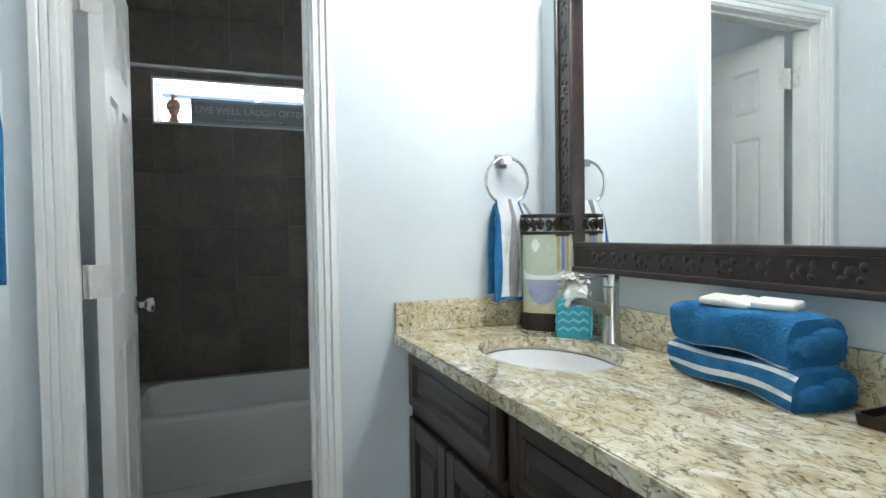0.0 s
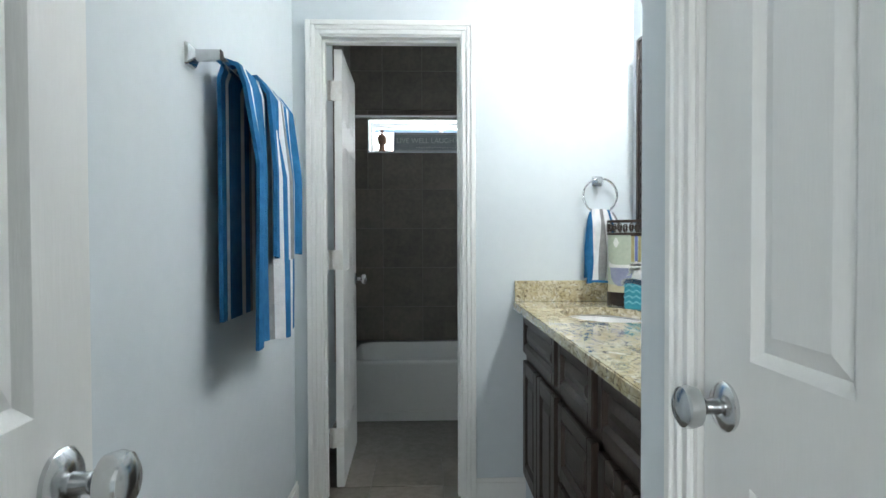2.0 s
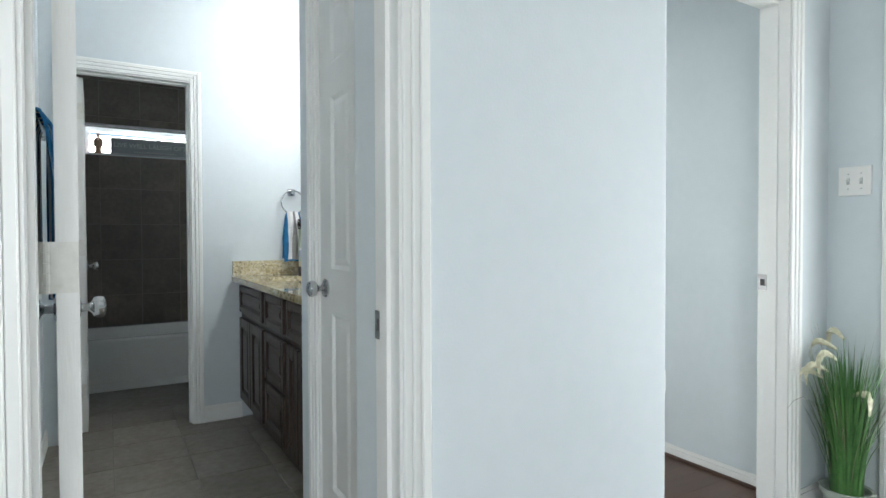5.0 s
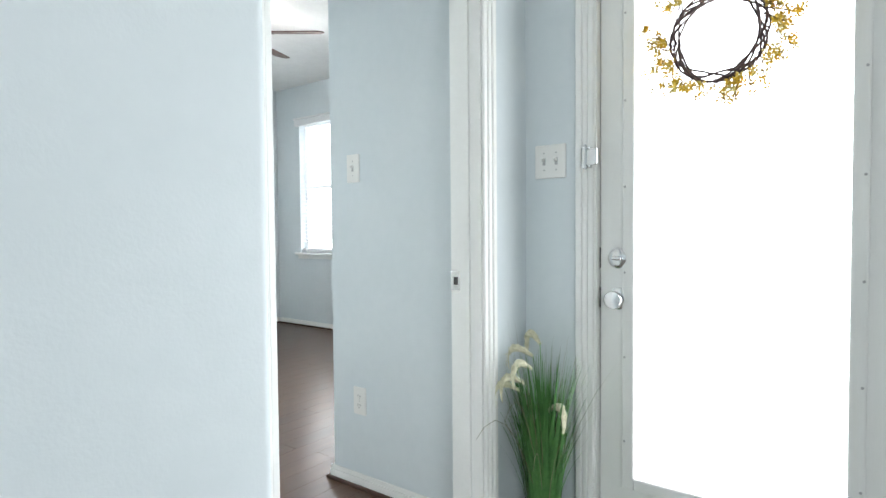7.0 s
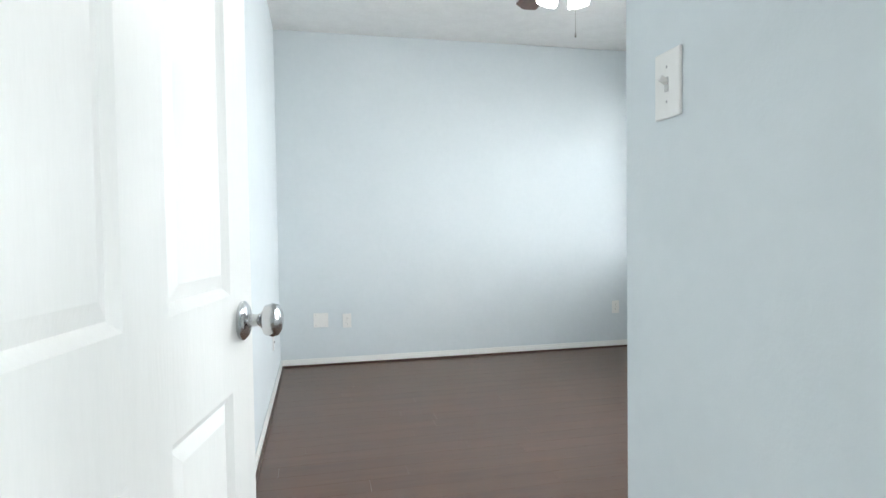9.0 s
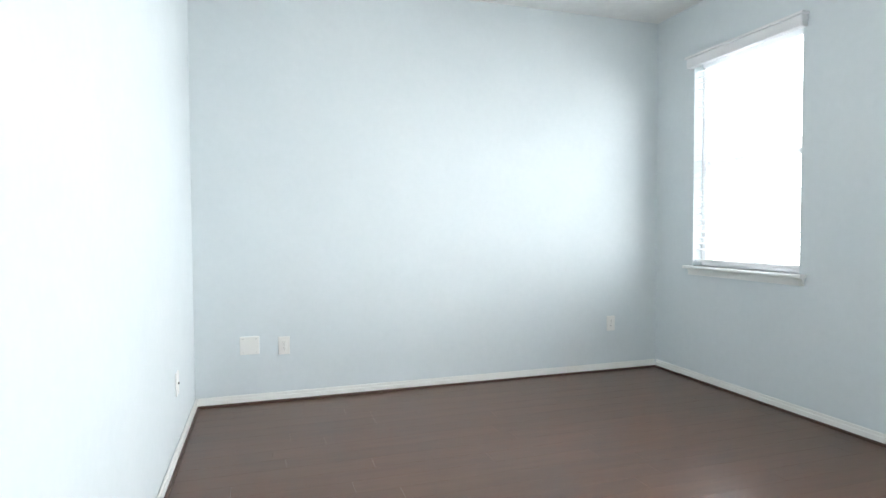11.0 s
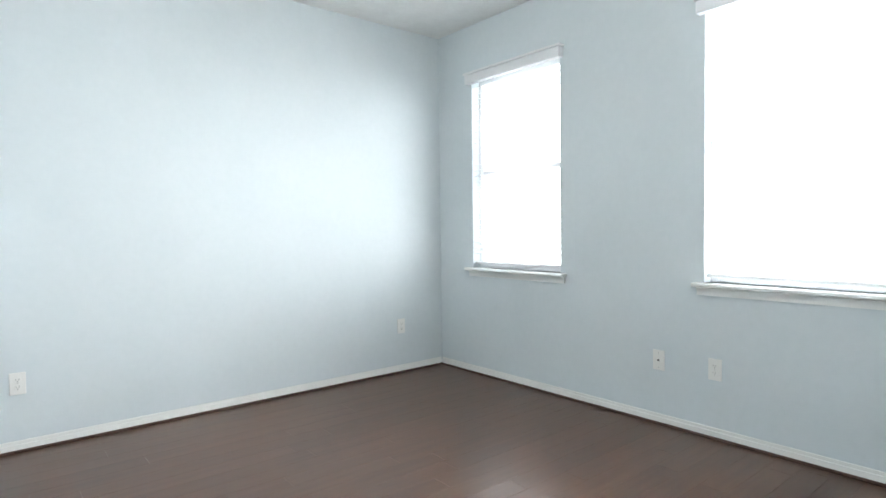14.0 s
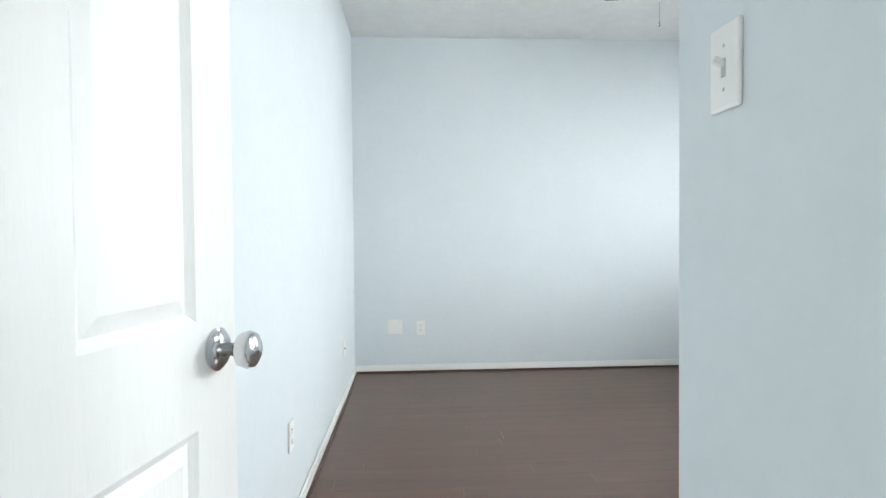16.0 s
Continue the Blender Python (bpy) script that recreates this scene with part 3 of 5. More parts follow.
front_door()
guard = tagged(part("door_guard", box(XF - 0.040, XF - 0.012, FD[1] + 0.008, FD[1] + 0.036, 1.295, 1.365, bevel=0.003), CHROME), "satin steel swing guard on the front door casing", "door guard")
part("swing_bar", box(XF - 0.050, XF - 0.030, FD[1] - 0.022, FD[1] + 0.018, 1.302, 1.358, bevel=0.006), CHROME, guard)
part("hinge_pin", lathe([(0.005, 1.290), (0.005, 1.370)], 12, None, pose(XF - 0.042, FD[1] + 0.020, 0)), CHROME, guard)
setting("trim_front_sill", box(XF + 0.0, XF + 0.16, FD[0], FD[1], 0, 0.012), NICKEL, "metal front door threshold", "trim")


# ---- bedroom windows ----
def bedroom_window(name, y0, y1):
    ob = thing(name, pose(0, 0, 0), "bright white window with raised-slat blinds and sill", "window", "bedroom windows", "structure")
    z0, z1 = WZ
    x = BX1
    fr = bmesh.new()
    for a in ((y0, y0 + 0.045, z0, z1), (y1 - 0.045, y1, z0, z1), (y0 + 0.045, y1 - 0.045, z0, z0 + 0.05), (y0 + 0.045, y1 - 0.045, z1 - 0.05, z1), (y0 + 0.045, y1 - 0.045, (z0 + z1) / 2 - 0.02, (z0 + z1) / 2 + 0.02)):
        box(x + 0.075, x + 0.11, *a, bevel=0.003, bm=fr, seg=1)
    part("window_frame", fr, VINYL, ob)
    for a, b in ((z0 + 0.05, (z0 + z1) / 2 - 0.02), ((z0 + z1) / 2 + 0.02, z1 - 0.05)):
        p = part("pane", box(x + 0.090, x + 0.094, y0 + 0.045, y1 - 0.045, a, b), GLASS, ob)
        p.visible_shadow = False
    bm = box(x - 0.055, x + 0.075, y0 - 0.05, y1 + 0.05, z0 - 0.022, z0, bevel=0.006)
    part("window_sill", bm, TRIM, ob)
    part("apron", boxes((x - 0.018, x, y0 - 0.035, y1 + 0.035, z0 - 0.040, z0 - 0.022), (x - 0.012, x, y0 - 0.035, y1 + 0.035, z0 - 0.068, z0 - 0.040)), TRIM, ob)
    bm = box(x - 0.050, x + 0.0, y0 - 0.03, y1 + 0.03, z1 - 0.045, z1 + 0.022, bevel=0.006)
    box(x - 0.060, x, y0 - 0.04, y1 + 0.04, z1 + 0.022, z1 + 0.040, bevel=0.005, bm=bm)
    part("valance", bm, VINYL, ob, "white blind valance")
    bm = bmesh.new()
    box(-0.022, 0.022, y0 + 0.008, y1 - 0.008, -0.0013, 0.0013, bm=bm)
    first = part("slat", bm, VINYL, ob, m=pose(x + 0.030, 0, z1 - 0.07, 0, -12, 0))
    n = int((z1 - z0 - 0.14) / 0.043)
    for k in range(1, n):
        s = first.copy()
        scene.collection.objects.link(s)
        s.matrix_local = pose(x + 0.030, 0, z1 - 0.07 - 0.043 * k, 0, -12, 0)
    part("bottom_rail", box(x + 0.012, x + 0.048, y0 + 0.008, y1 - 0.008, z0 + 0.030, z0 + 0.048, bevel=0.003), VINYL, ob)
    part("wand", tube([(x + 0.004, y1 - 0.10, z1 - 0.06), (x + 0.002, y1 - 0.10, z1 - 0.78)], 0.004), VINYL, ob)
    return ob


bedroom_window("window_1", *W1)
bedroom_window("window_2", *W2)


# ---- wall plates ----
def plate(name, w, h, m, label, kind, toggles=1, group="wall plates"):
    """Local: x across, z up, the face to -y."""
    ob = thing(name, m, label, "outlet" if kind == "outlet" else "switch" if kind == "switch" else "wall plate", group)
    part("cover", box(-w / 2, w / 2, -0.007, 0, -h / 2, h / 2, bevel=0.003), PLASTIC, ob)
    if kind == "outlet":
        for s in (-0.0195, 0.0195):
            rec = part("receptacle", lathe([(0.001, 0), (0.0165, 0), (0.0160, 0.0015), (0.001, 0.002)], 20, None, pose(0, -0.007, s, 90, 0, 0)), PLASTIC, ob)
            part("slots", boxes((-0.0075, -0.0055, -0.0097, -0.0085, s - 0.001, s + 0.008), (0.0050, 0.0070, -0.0097, -0.0085, s - 0.001, s + 0.007), (-0.002, 0.002, -0.0097, -0.0085, s - 0.010, s - 0.006)), SLOT, rec)
        part("screw", lathe([(0.001, 0), (0.003, 0), (0.001, 0.0012)], 8, None, pose(0, -0.007, 0, 90, 0, 0)), SLOTGREY, ob)
    elif kind == "switch":
        for k in range(toggles):
            x = (k - (toggles - 1) / 2) * 0.046
            part("toggle_slot", box(x - 0.0055, x + 0.0055, -0.0078, -0.0065, -0.0125, 0.0125), SLOTGREY, ob)
            part("toggle", box(-0.004, 0.004, -0.016, 0.0, -0.005, 0.005, bevel=0.001, seg=1), PLASTIC, ob, m=pose(x, -0.007, 0.004, -25, 0, 0))
            for z in (-0.030, 0.030):
                part("screw", lathe([(0.001, 0), (0.003, 0), (0.001, 0.0012)], 8, None, pose(x, -0.007, z, 90, 0, 0)), SLOTGREY, ob)
    elif kind == "jack":
        part("socket", lathe([(0.001, 0), (0.006, 0), (0.005, 0.006), (0.001, 0.006)], 12, None, pose(0, -0.007, 0, 90, 0, 0)), SLOT, ob)
        for z in (-0.042, 0.042):
            part("screw", lathe([(0.001, 0), (0.003, 0), (0.001, 0.0012)], 8, None, pose(0, -0.007, z, 90, 0, 0)), SLOTGREY, ob)
    else:
        for x in (-w / 2 + 0.02, w / 2 - 0.02):
            for z in (-h / 2 + 0.015, h / 2 - 0.015):
                part("screw", lathe([(0.001, 0), (0.003, 0), (0.001, 0.0012)], 8, None, pose(x, -0.007, z, 90, 0, 0)), SLOTGREY, ob)
    return ob


plate("light_switch", 0.072, 0.117, pose(PX, -0.213, 1.354, 0, 0, -90), "white single toggle light switch on the passage wall", "switch")
plate("double_switch", 0.118, 0.117, pose(XF, -1.05, 1.33, 0, 0, -90), "white double toggle switch plate beside the front door", "switch", 2)
plate("wall_outlet", 0.072, 0.117, pose(PX, -0.235, 0.375, 0, 0, -90), "white duplex outlet low on the passage wall", "outlet")
plate("blank_plate", 0.120, 0.117, pose(1.763, BY1, 0.380, 0, 0, 0), "white blank double wall plate low on the far wall", "blank")
plate("wall_outlet", 0.072, 0.117, pose(1.976, BY1, 0.367, 0, 0, 0), "white duplex outlet beside the blank plate", "outlet")
plate("wall_outlet", 0.072, 0.117, pose(4.445, BY1, 0.377, 0, 0, 0), "white duplex outlet near the bedroom corner", "outlet")
plate("cable_plate", 0.072, 0.117, pose(BX1, 1.686, 0.377, 0, 0, -90), "white cable jack plate under the windows", "jack")
plate("wall_outlet", 0.072, 0.117, pose(BX1, 1.362, 0.380, 0, 0, -90), "white duplex outlet under the near window", "outlet")
plate("wall_outlet", 0.072, 0.117, pose(BX0, 1.22, 0.36, 0, 0, 90), "white duplex outlet low on the side wall", "outlet")
plate("cable_plate", 0.072, 0.117, pose(BX0, 2.92, 0.36, 0, 0, 90), "white jack plate low on the side wall", "jack")


# ---- ceiling fan ----
def ceiling_fan(x, y):
    ob = thing("ceiling_fan", pose(x, y, H), "nickel ceiling fan with dark walnut blades and lit lamps", "ceiling fan")
    part("canopy", lathe([(0.001, 0.0), (0.070, 0.0), (0.068, -0.02), (0.045, -0.05), (0.014, -0.060), (0.001, -0.06)]), NICKEL, ob, smooth=True)
    part("downrod", lathe([(0.012, -0.05), (0.012, -0.12)]), NICKEL, ob, smooth=True)
    part("motor", lathe([(0.001, -0.085), (0.05, -0.085), (0.105, -0.10), (0.120, -0.125), (0.118, -0.175), (0.095, -0.20), (0.055, -0.215), (0.055, -0.235), (0.001, -0.24)]), NICKEL, ob, smooth=True)
    part("light_fitter", lathe([(0.001, -0.235), (0.075, -0.235), (0.08, -0.25), (0.06, -0.275), (0.02, -0.29), (0.001, -0.29)]), NICKEL, ob, smooth=True)
    for k in range(5):
        a = 20 + 72 * k
        m = pose(0, 0, 0, 0, 0, a)
        blade = bmesh.new()
        n = 12
        top = []
        for i in range(n + 1):
            u = i / n
            top.append((0.20 + 0.45 * u, 0.052 + 0.020 * u if u < 0.9 else 0.070 * math.sqrt(max(0.02, 1 - ((u - 0.9) / 0.1) ** 2))))
        up = [blade.verts.new((px, py, 0.004)) for px, py in top] + [blade.verts.new((px, -py, 0.004)) for px, py in reversed(top)]
        dn = [blade.verts.new((v.co.x, v.co.y, -0.004)) for v in up]
        blade.faces.new(up)
        blade.faces.new(dn[::-1])
        for i in range(len(up)):
            j = (i + 1) % len(up)
            blade.faces.new((up[j], up[i], dn[i], dn[j]))
        bl = part("blade", blade, BLADE, ob, m=m @ pose(0, 0, -0.185, 12, 0, 0))
        part("blade_iron", boxes((0.09, 0.21, -0.014, 0.014, -0.010, -0.004), (0.20, 0.27, -0.036, 0.036, -0.010, -0.004)), NICKEL, bl)
    for k in range(4):
        a = radians(45 + 90 * k)
        cx, cy = 0.105 * math.cos(a), 0.105 * math.sin(a)
        part("arm", tube([(0.05 * math.cos(a), 0.05 * math.sin(a), -0.262), (cx * 0.8, cy * 0.8, -0.27), (cx, cy, -0.285)], 0.010), NICKEL, ob, smooth=True)
        part("lamp_shade", lathe([(0.02, 0), (0.030, -0.01), (0.048, -0.045), (0.060, -0.085), (0.055, -0.10), (0.001, -0.104)], 20, None, pose(cx, cy, -0.285) @ Matrix.Rotation(0.35, 4, Vector((math.sin(a), -math.cos(a), 0)))), LAMPGLASS, ob, "lit frosted glass lamp shade", smooth=True)
    part("pull_chain", tube([(0.03, 0.0, -0.28), (0.03, 0.0, -0.56)], 0.0016, 6), NICKEL, ob)
    part("chain_fob", lathe([(0.001, -0.585), (0.006, -0.58), (0.004, -0.56), (0.001, -0.558)], 10, None, pose(0.03, 0, 0)), NICKEL, ob)
    return ob


ceiling_fan(3.12, 1.80)


# ---- vanity ----
CZ, CX0 = 0.878, 0.568        # counter top height and front edge
VY0, VY1 = YC, YP
BASIN = (0.840, 1.070, 0.160, 0.215)


def countertop():
    ob = thing("vanity_countertop", pose(0, 0, 0), "polished cream and brown granite vanity top with backsplash", "countertop")
    cx, cy, rx, ry = BASIN
    n = 64
    bm = bmesh.new()
    th = 0.032
    ring = [(math.cos(2 * math.pi * i / n), math.sin(2 * math.pi * i / n)) for i in range(n)]
    x0, x1, y0, y1 = CX0, XM, cy - 0.40, VY1
    outer = []
    for c, s in ring:
        k = min((x1 - cx) / c if c > 1e-6 else 9, (x0 - cx) / c if c < -1e-6 else 9, (y1 - cy) / s if s > 1e-6 else 9, (y0 - cy) / s if s < -1e-6 else 9)
        outer.append((cx + c * k, cy + s * k))
    for corner in ((x0, y0), (x1, y0), (x1, y1), (x0, y1)):
        i = min(range(n), key=lambda j: (outer[j][0] - corner[0]) ** 2 + (outer[j][1] - corner[1]) ** 2)
        outer[i] = corner
    o = [bm.verts.new((x, y, CZ)) for x, y in outer]
    i_ = [bm.verts.new((cx + rx * c, cy + ry * s, CZ)) for c, s in ring]
    lo = [bm.verts.new((cx + rx * c, cy + ry * s, CZ - th)) for c, s in ring]
    for k in range(n):
        j = (k + 1) % n
        bm.faces.new((i_[k], o[k], o[j], i_[j]))
        bm.faces.new((lo[k], i_[k], i_[j], lo[j]))
    box(CX0 + 0.004, XM, VY0, y0, CZ - th, CZ, bm=bm)
    box(CX0, CX0 + 0.004, VY0, VY1, CZ - th, CZ - 0.003, bm=bm)
    box(CX0 + 0.0045, cx - rx - 0.01, y0, VY1, CZ - th, CZ - 0.004, bm=bm)
    part("slab", bm, GRANITE, ob)
    part("side_splash", box(CX0 + 0.004, XM - 0.021, YP - 0.02, YP, CZ, CZ + 0.092, bevel=0.003), GRANITE, ob)
    part("back_splash", box(XM - 0.02, XM, VY0, YP, CZ, CZ + 0.092, bevel=0.003), GRANITE, ob)
    return ob


countertop()


def sink():
    cx, cy, rx, ry = BASIN
    n = 48
    prof = ((1.06, -0.030), (1.06, -0.036), (1.0, -0.036), (0.97, -0.06), (0.88, -0.10), (0.70, -0.135), (0.42, -0.155), (0.12, -0.162))
    ob = thing("sink_basin", pose(cx, cy, CZ - 0.002), "white oval undermount porcelain sink basin", "sink")
    part("bowl", loft([([(rx * k * math.cos(2 * math.pi * i / n), ry * k * math.sin(2 * math.pi * i / n)) for i in range(n)], z) for k, z in prof]), PORCELAIN, ob, smooth=True)
    part("drain", lathe([(0.001, -0.160), (0.024, -0.160), (0.024, -0.156), (0.016, -0.154), (0.001, -0.154)]), NICKEL, ob, smooth=True)


sink()


def raised_front(name, w, h, m, parent, frame_w=0.055):
    """A drawer front or door with a frame and a raised field. Local x across, z up, face to -y."""
    bm = bmesh.new()
    f = frame_w
    for a in ((0, f, 0, h), (w - f, w, 0, h), (f, w - f, 0, f), (f, w - f, h - f, h)):
        box(a[0], a[1], -0.020, 0, a[2], a[3], bevel=0.003, bm=bm, seg=1)
    p = part(name, bm, ESPRESSO, parent, m=m)
    bm = bmesh.new()
    frustum(f, w - f, f, h - f, -0.020, 0.010, 0.012, bm)
    if min(w, h) > 2 * f + 0.09:
        frustum(f + 0.012, w - f - 0.012, f + 0.012, h - f - 0.012, -0.008, 0.026, -0.009, bm)
    else:
        frustum(f + 0.012, w - f - 0.012, f + 0.012, h - f - 0.012, -0.008, min(w - 2 * f, h - 2 * f) * 0.3, -0.005, bm)
    bmesh.ops.recalc_face_normals(bm, faces=bm.faces)
    for fc in bm.faces:
        if fc.normal.y > 0.2:
            fc.normal_flip()
    part("raised_panel", bm, ESPRESSO, p)
    return p


def cabinet(y0, y1, label, kind):
    xf = 0.625
    ob = thing("vanity_cabinet", pose(xf, y1, 0), label, "cabinet", "vanity cabinets")
    w = y1 - y0
    d = XM - xf
    r = pose(0, 0, 0, 0, 0, -90)
    top = CZ - 0.033
    part("body", boxes((0, 0.018, -w, 0, 0.10, top - 0.20), (0, d, -0.018, 0, 0.10, top), (0, d, -w, -w + 0.018, 0.10, top), (0.018, d, -w + 0.018, -0.018, 0.10, 0.118), (d - 0.01, d, -w + 0.018, -0.018, 0.118, top), (0, 0.018, -w, 0, top - 0.20, top)), ESPRESSO, ob)
    part("toe_kick", box(0.06, 0.075, -w, 0, 0, 0.10), ESPRESSO, ob)
    if kind == "doors":
        raised_front("false_drawer_front", w - 0.05, 0.165, r @ pose(0.025, 0, top - 0.185), ob, 0.036)
        dw = (w - 0.06) / 2
        for k in range(2):
            raised_front("door", dw, 0.50, r @ pose(0.025 + k * (dw + 0.01), 0, 0.125), ob)
    else:
        for z, h in ((top - 0.185, 0.165), (0.385, 0.24), (0.125, 0.24)):
            raised_front("drawer", w - 0.05, h, r @ pose(0.025, 0, z), ob, 0.036 if h < 0.2 else 0.045)
    return ob


cabinet(0.86, YP, "dark espresso vanity cabinet with two raised-panel doors", "doors")
cabinet(0.44, 0.86, "dark espresso vanity drawer cabinet with raised fronts", "drawers")
cabinet(YC, 0.44, "dark espresso vanity cabinet at the closet end", "doors")


def faucet(x, y):
    ob = thing("faucet", pose(x, y, CZ), "brushed nickel single-handle bathroom faucet", "faucet")
    part("deck_plate", loft([(rounded(0, 0, 0.052, 0.155, 0.025), 0), (rounded(0, 0, 0.052, 0.155, 0.025), 0.005), (rounded(0, 0, 0.044, 0.147, 0.021), 0.008)]), NICKEL, ob, smooth=True)
    part("body", lathe([(0.001, 0.006), (0.027, 0.006), (0.025, 0.02), (0.0205, 0.06), (0.0195, 0.13), (0.021, 0.152), (0.001, 0.153)]), NICKEL, ob, smooth=True)
    bm = bmesh.new()
    pts = ((-0.012, 0.088, 0.017, 0.014), (-0.05, 0.110, 0.016, 0.011), (-0.10, 0.122, 0.015, 0.009), (-0.128, 0.120, 0.014, 0.008), (-0.136, 0.112, 0.013, 0.006))
    rings = [[bm.verts.new((px, s * hw, pz + q * hh)) for s, q in ((-1, -1), (1, -1), (1, 1), (-1, 1))] for px, pz, hw, hh in pts]
    for a, b in zip(rings, rings[1:]):
        for i in range(4):
            bm.faces.new((a[i], b[i], b[(i + 1) % 4], a[(i + 1) % 4]))
    bm.faces.new(rings[0])
    bm.faces.new(rings[-1][::-1])
    bmesh.ops.recalc_face_normals(bm, faces=bm.faces)
    bmesh.ops.bevel(bm, geom=list(bm.edges), offset=0.003, segments=2, affect="EDGES")
    part("spout", bm, NICKEL, ob, smooth=True)
    bm = lathe([(0.001, 0.156), (0.0205, 0.156), (0.0205, 0.178), (0.016, 0.186), (0.001, 0.188)])
    box(-0.105, -0.004, -0.010, 0.010, 0.176, 0.184, bevel=0.003, bm=bm)
    part("handle", bm, NICKEL, ob, smooth=True)


faucet(1.030, 1.060)


# ---- mirror ----
def mirror(y0, y1, z0, z1):
    ob = thing("wall_mirror_framed", pose(XM, 0, 0), "large wall mirror in a carved dark wooden frame", "mirror")
    fw = 0.088
    for a, nm in (((y0, y0 + fw, z0, z1), "stile"), ((y1 - fw, y1, z0, z1), "stile"), ((y0 + fw, y1 - fw, z0, z0 + fw), "rail"), ((y0 + fw, y1 - fw, z1 - fw, z1), "rail")):
        bm = box(-0.030, -0.002, *a, bevel=0.006)
        if nm == "rail":
            box(-0.036, -0.02, a[0], a[1], a[2] + (0.0 if a[2] > 1.5 else fw - 0.018), a[2] + (0.018 if a[2] > 1.5 else fw), bevel=0.004, bm=bm)
            box(-0.038, -0.02, a[0] - fw, a[1] + fw, a[2] + (fw - 0.016 if a[2] > 1.5 else 0), a[2] + (fw if a[2] > 1.5 else 0.016), bevel=0.004, bm=bm)
        else:
            e = a[0] > (y0 + y1) / 2
            box(-0.036, -0.02, a[0] if e else a[1] - 0.018, a[0] + 0.018 if e else a[1], a[2] + fw, a[3] - fw, bevel=0.004, bm=bm)
            box(-0.038, -0.02, a[1] - 0.016 if e else a[0], a[1] if e else a[0] + 0.016, a[2], a[3], bevel=0.004, bm=bm)
        fr = part(nm, bm, FRAMEWOOD, ob)
        bm = bmesh.new()
        long = a[1] - a[0] if nm == "rail" else a[3] - a[2]
        for k in range(int(long / 0.085)):
            u = (k + 0.5) * 0.085
            cy, cz = (a[0] + u, (a[2] + a[3]) / 2) if nm == "rail" else ((a[0] + a[1]) / 2, a[2] + u)
            for dx, dz, r in ((0, 0, 0.012), (0.022, 0.010, 0.009), (-0.022, 0.010, 0.009), (0.016, -0.012, 0.007), (-0.016, -0.012, 0.007)):
                yy, zz = (cy + dx, cz + dz) if nm == "rail" else (cy + dz, cz + dx)
                lathe([(r, 0), (r * 0.7, 0.003), (0.001, 0.0045)], 8, bm, pose(-0.030, yy, zz, 0, -90, 0))
        tagged(part("carving", bm, FRAMEWOOD, fr, smooth=True), kind="stuff")
    part("mirror_glass", box(-0.012, -0.006, y0 + fw - 0.004, y1 - fw + 0.004, z0 + fw - 0.004, z1 - fw + 0.004), MIRROR, ob)


mirror(0.10, 1.372, 1.056, 1.98)


def vanity_light():
    ob = thing("vanity_light", pose(XM, 0.76, 2.22), "nickel vanity light bar with four lit glass shades", "wall lamp")
    part("back_plate", box(-0.025, 0, -0.36, 0.36, -0.045, 0.045, bevel=0.008), NICKEL, ob)
    for k in range(4):
        y = -0.27 + 0.18 * k
        part("arm", tube([(-0.02, y, 0), (-0.09, y, 0.0), (-0.10, y, -0.02)], 0.009), NICKEL, ob)
        part("shade", lathe([(0.02, -0.015), (0.035, -0.03), (0.050, -0.075), (0.055, -0.115), (0.045, -0.12), (0.001, -0.12)], 20, None, pose(-0.10, y, 0)), VANITYGLASS, ob, "lit frosted glass shade", smooth=True)


vanity_light()


# ---- towels ----
def cloth(cols, rows, place, stripe, thick=0.010):
    """A thick sheet: place(u, v) gives a point, stripe(u, v) a material slot."""
    bm = bmesh.new()
    g = [[bm.verts.new(place(i / cols, j / rows)) for i in range(cols + 1)] for j in range(rows + 1)]
    for j in range(rows):
        for i in range(cols):
            f = bm.faces.new((g[j][i], g[j][i + 1], g[j + 1][i + 1], g[j + 1][i]))
            f.material_index = stripe((i + 0.5) / cols, (j + 0.5) / rows)
    bm.normal_update()
    bmesh.ops.solidify(bm, geom=list(bm.faces), thickness=thick)
    return bm


TERRY = (BLUE, WHITETERRY, GREYTERRY)


def stripes(u, bands):
    slot = 0
    for at, s in bands:
        if u >= at:
            slot = s
    return slot


# towel ring with a hand towel on the partition wall
def towel_ring(x, z):
    ob = thing("towel_ring", pose(x, YP, z), "satin chrome towel ring on the wall", "towel ring")
    part("mount", loft([(rounded(0, 0, 0.046, 0.046, 0.006, 3), 0), (rounded(0, 0, 0.044, 0.044, 0.006, 3), 0.008), (rounded(0, 0, 0.024, 0.024, 0.005, 3), 0.016), (rounded(0, 0, 0.024, 0.024, 0.005, 3), 0.052)]), CHROME, ob, m=pose(0, 0, 0, 90, 0, 0))
    part("ring", tube([(0.074 * math.sin(2 * math.pi * k / 40), -0.045, -0.066 + 0.074 * math.cos(2 * math.pi * k / 40)) for k in range(41)], 0.0048, 10), CHROME, ob, smooth=True)


towel_ring(0.938, 1.405)


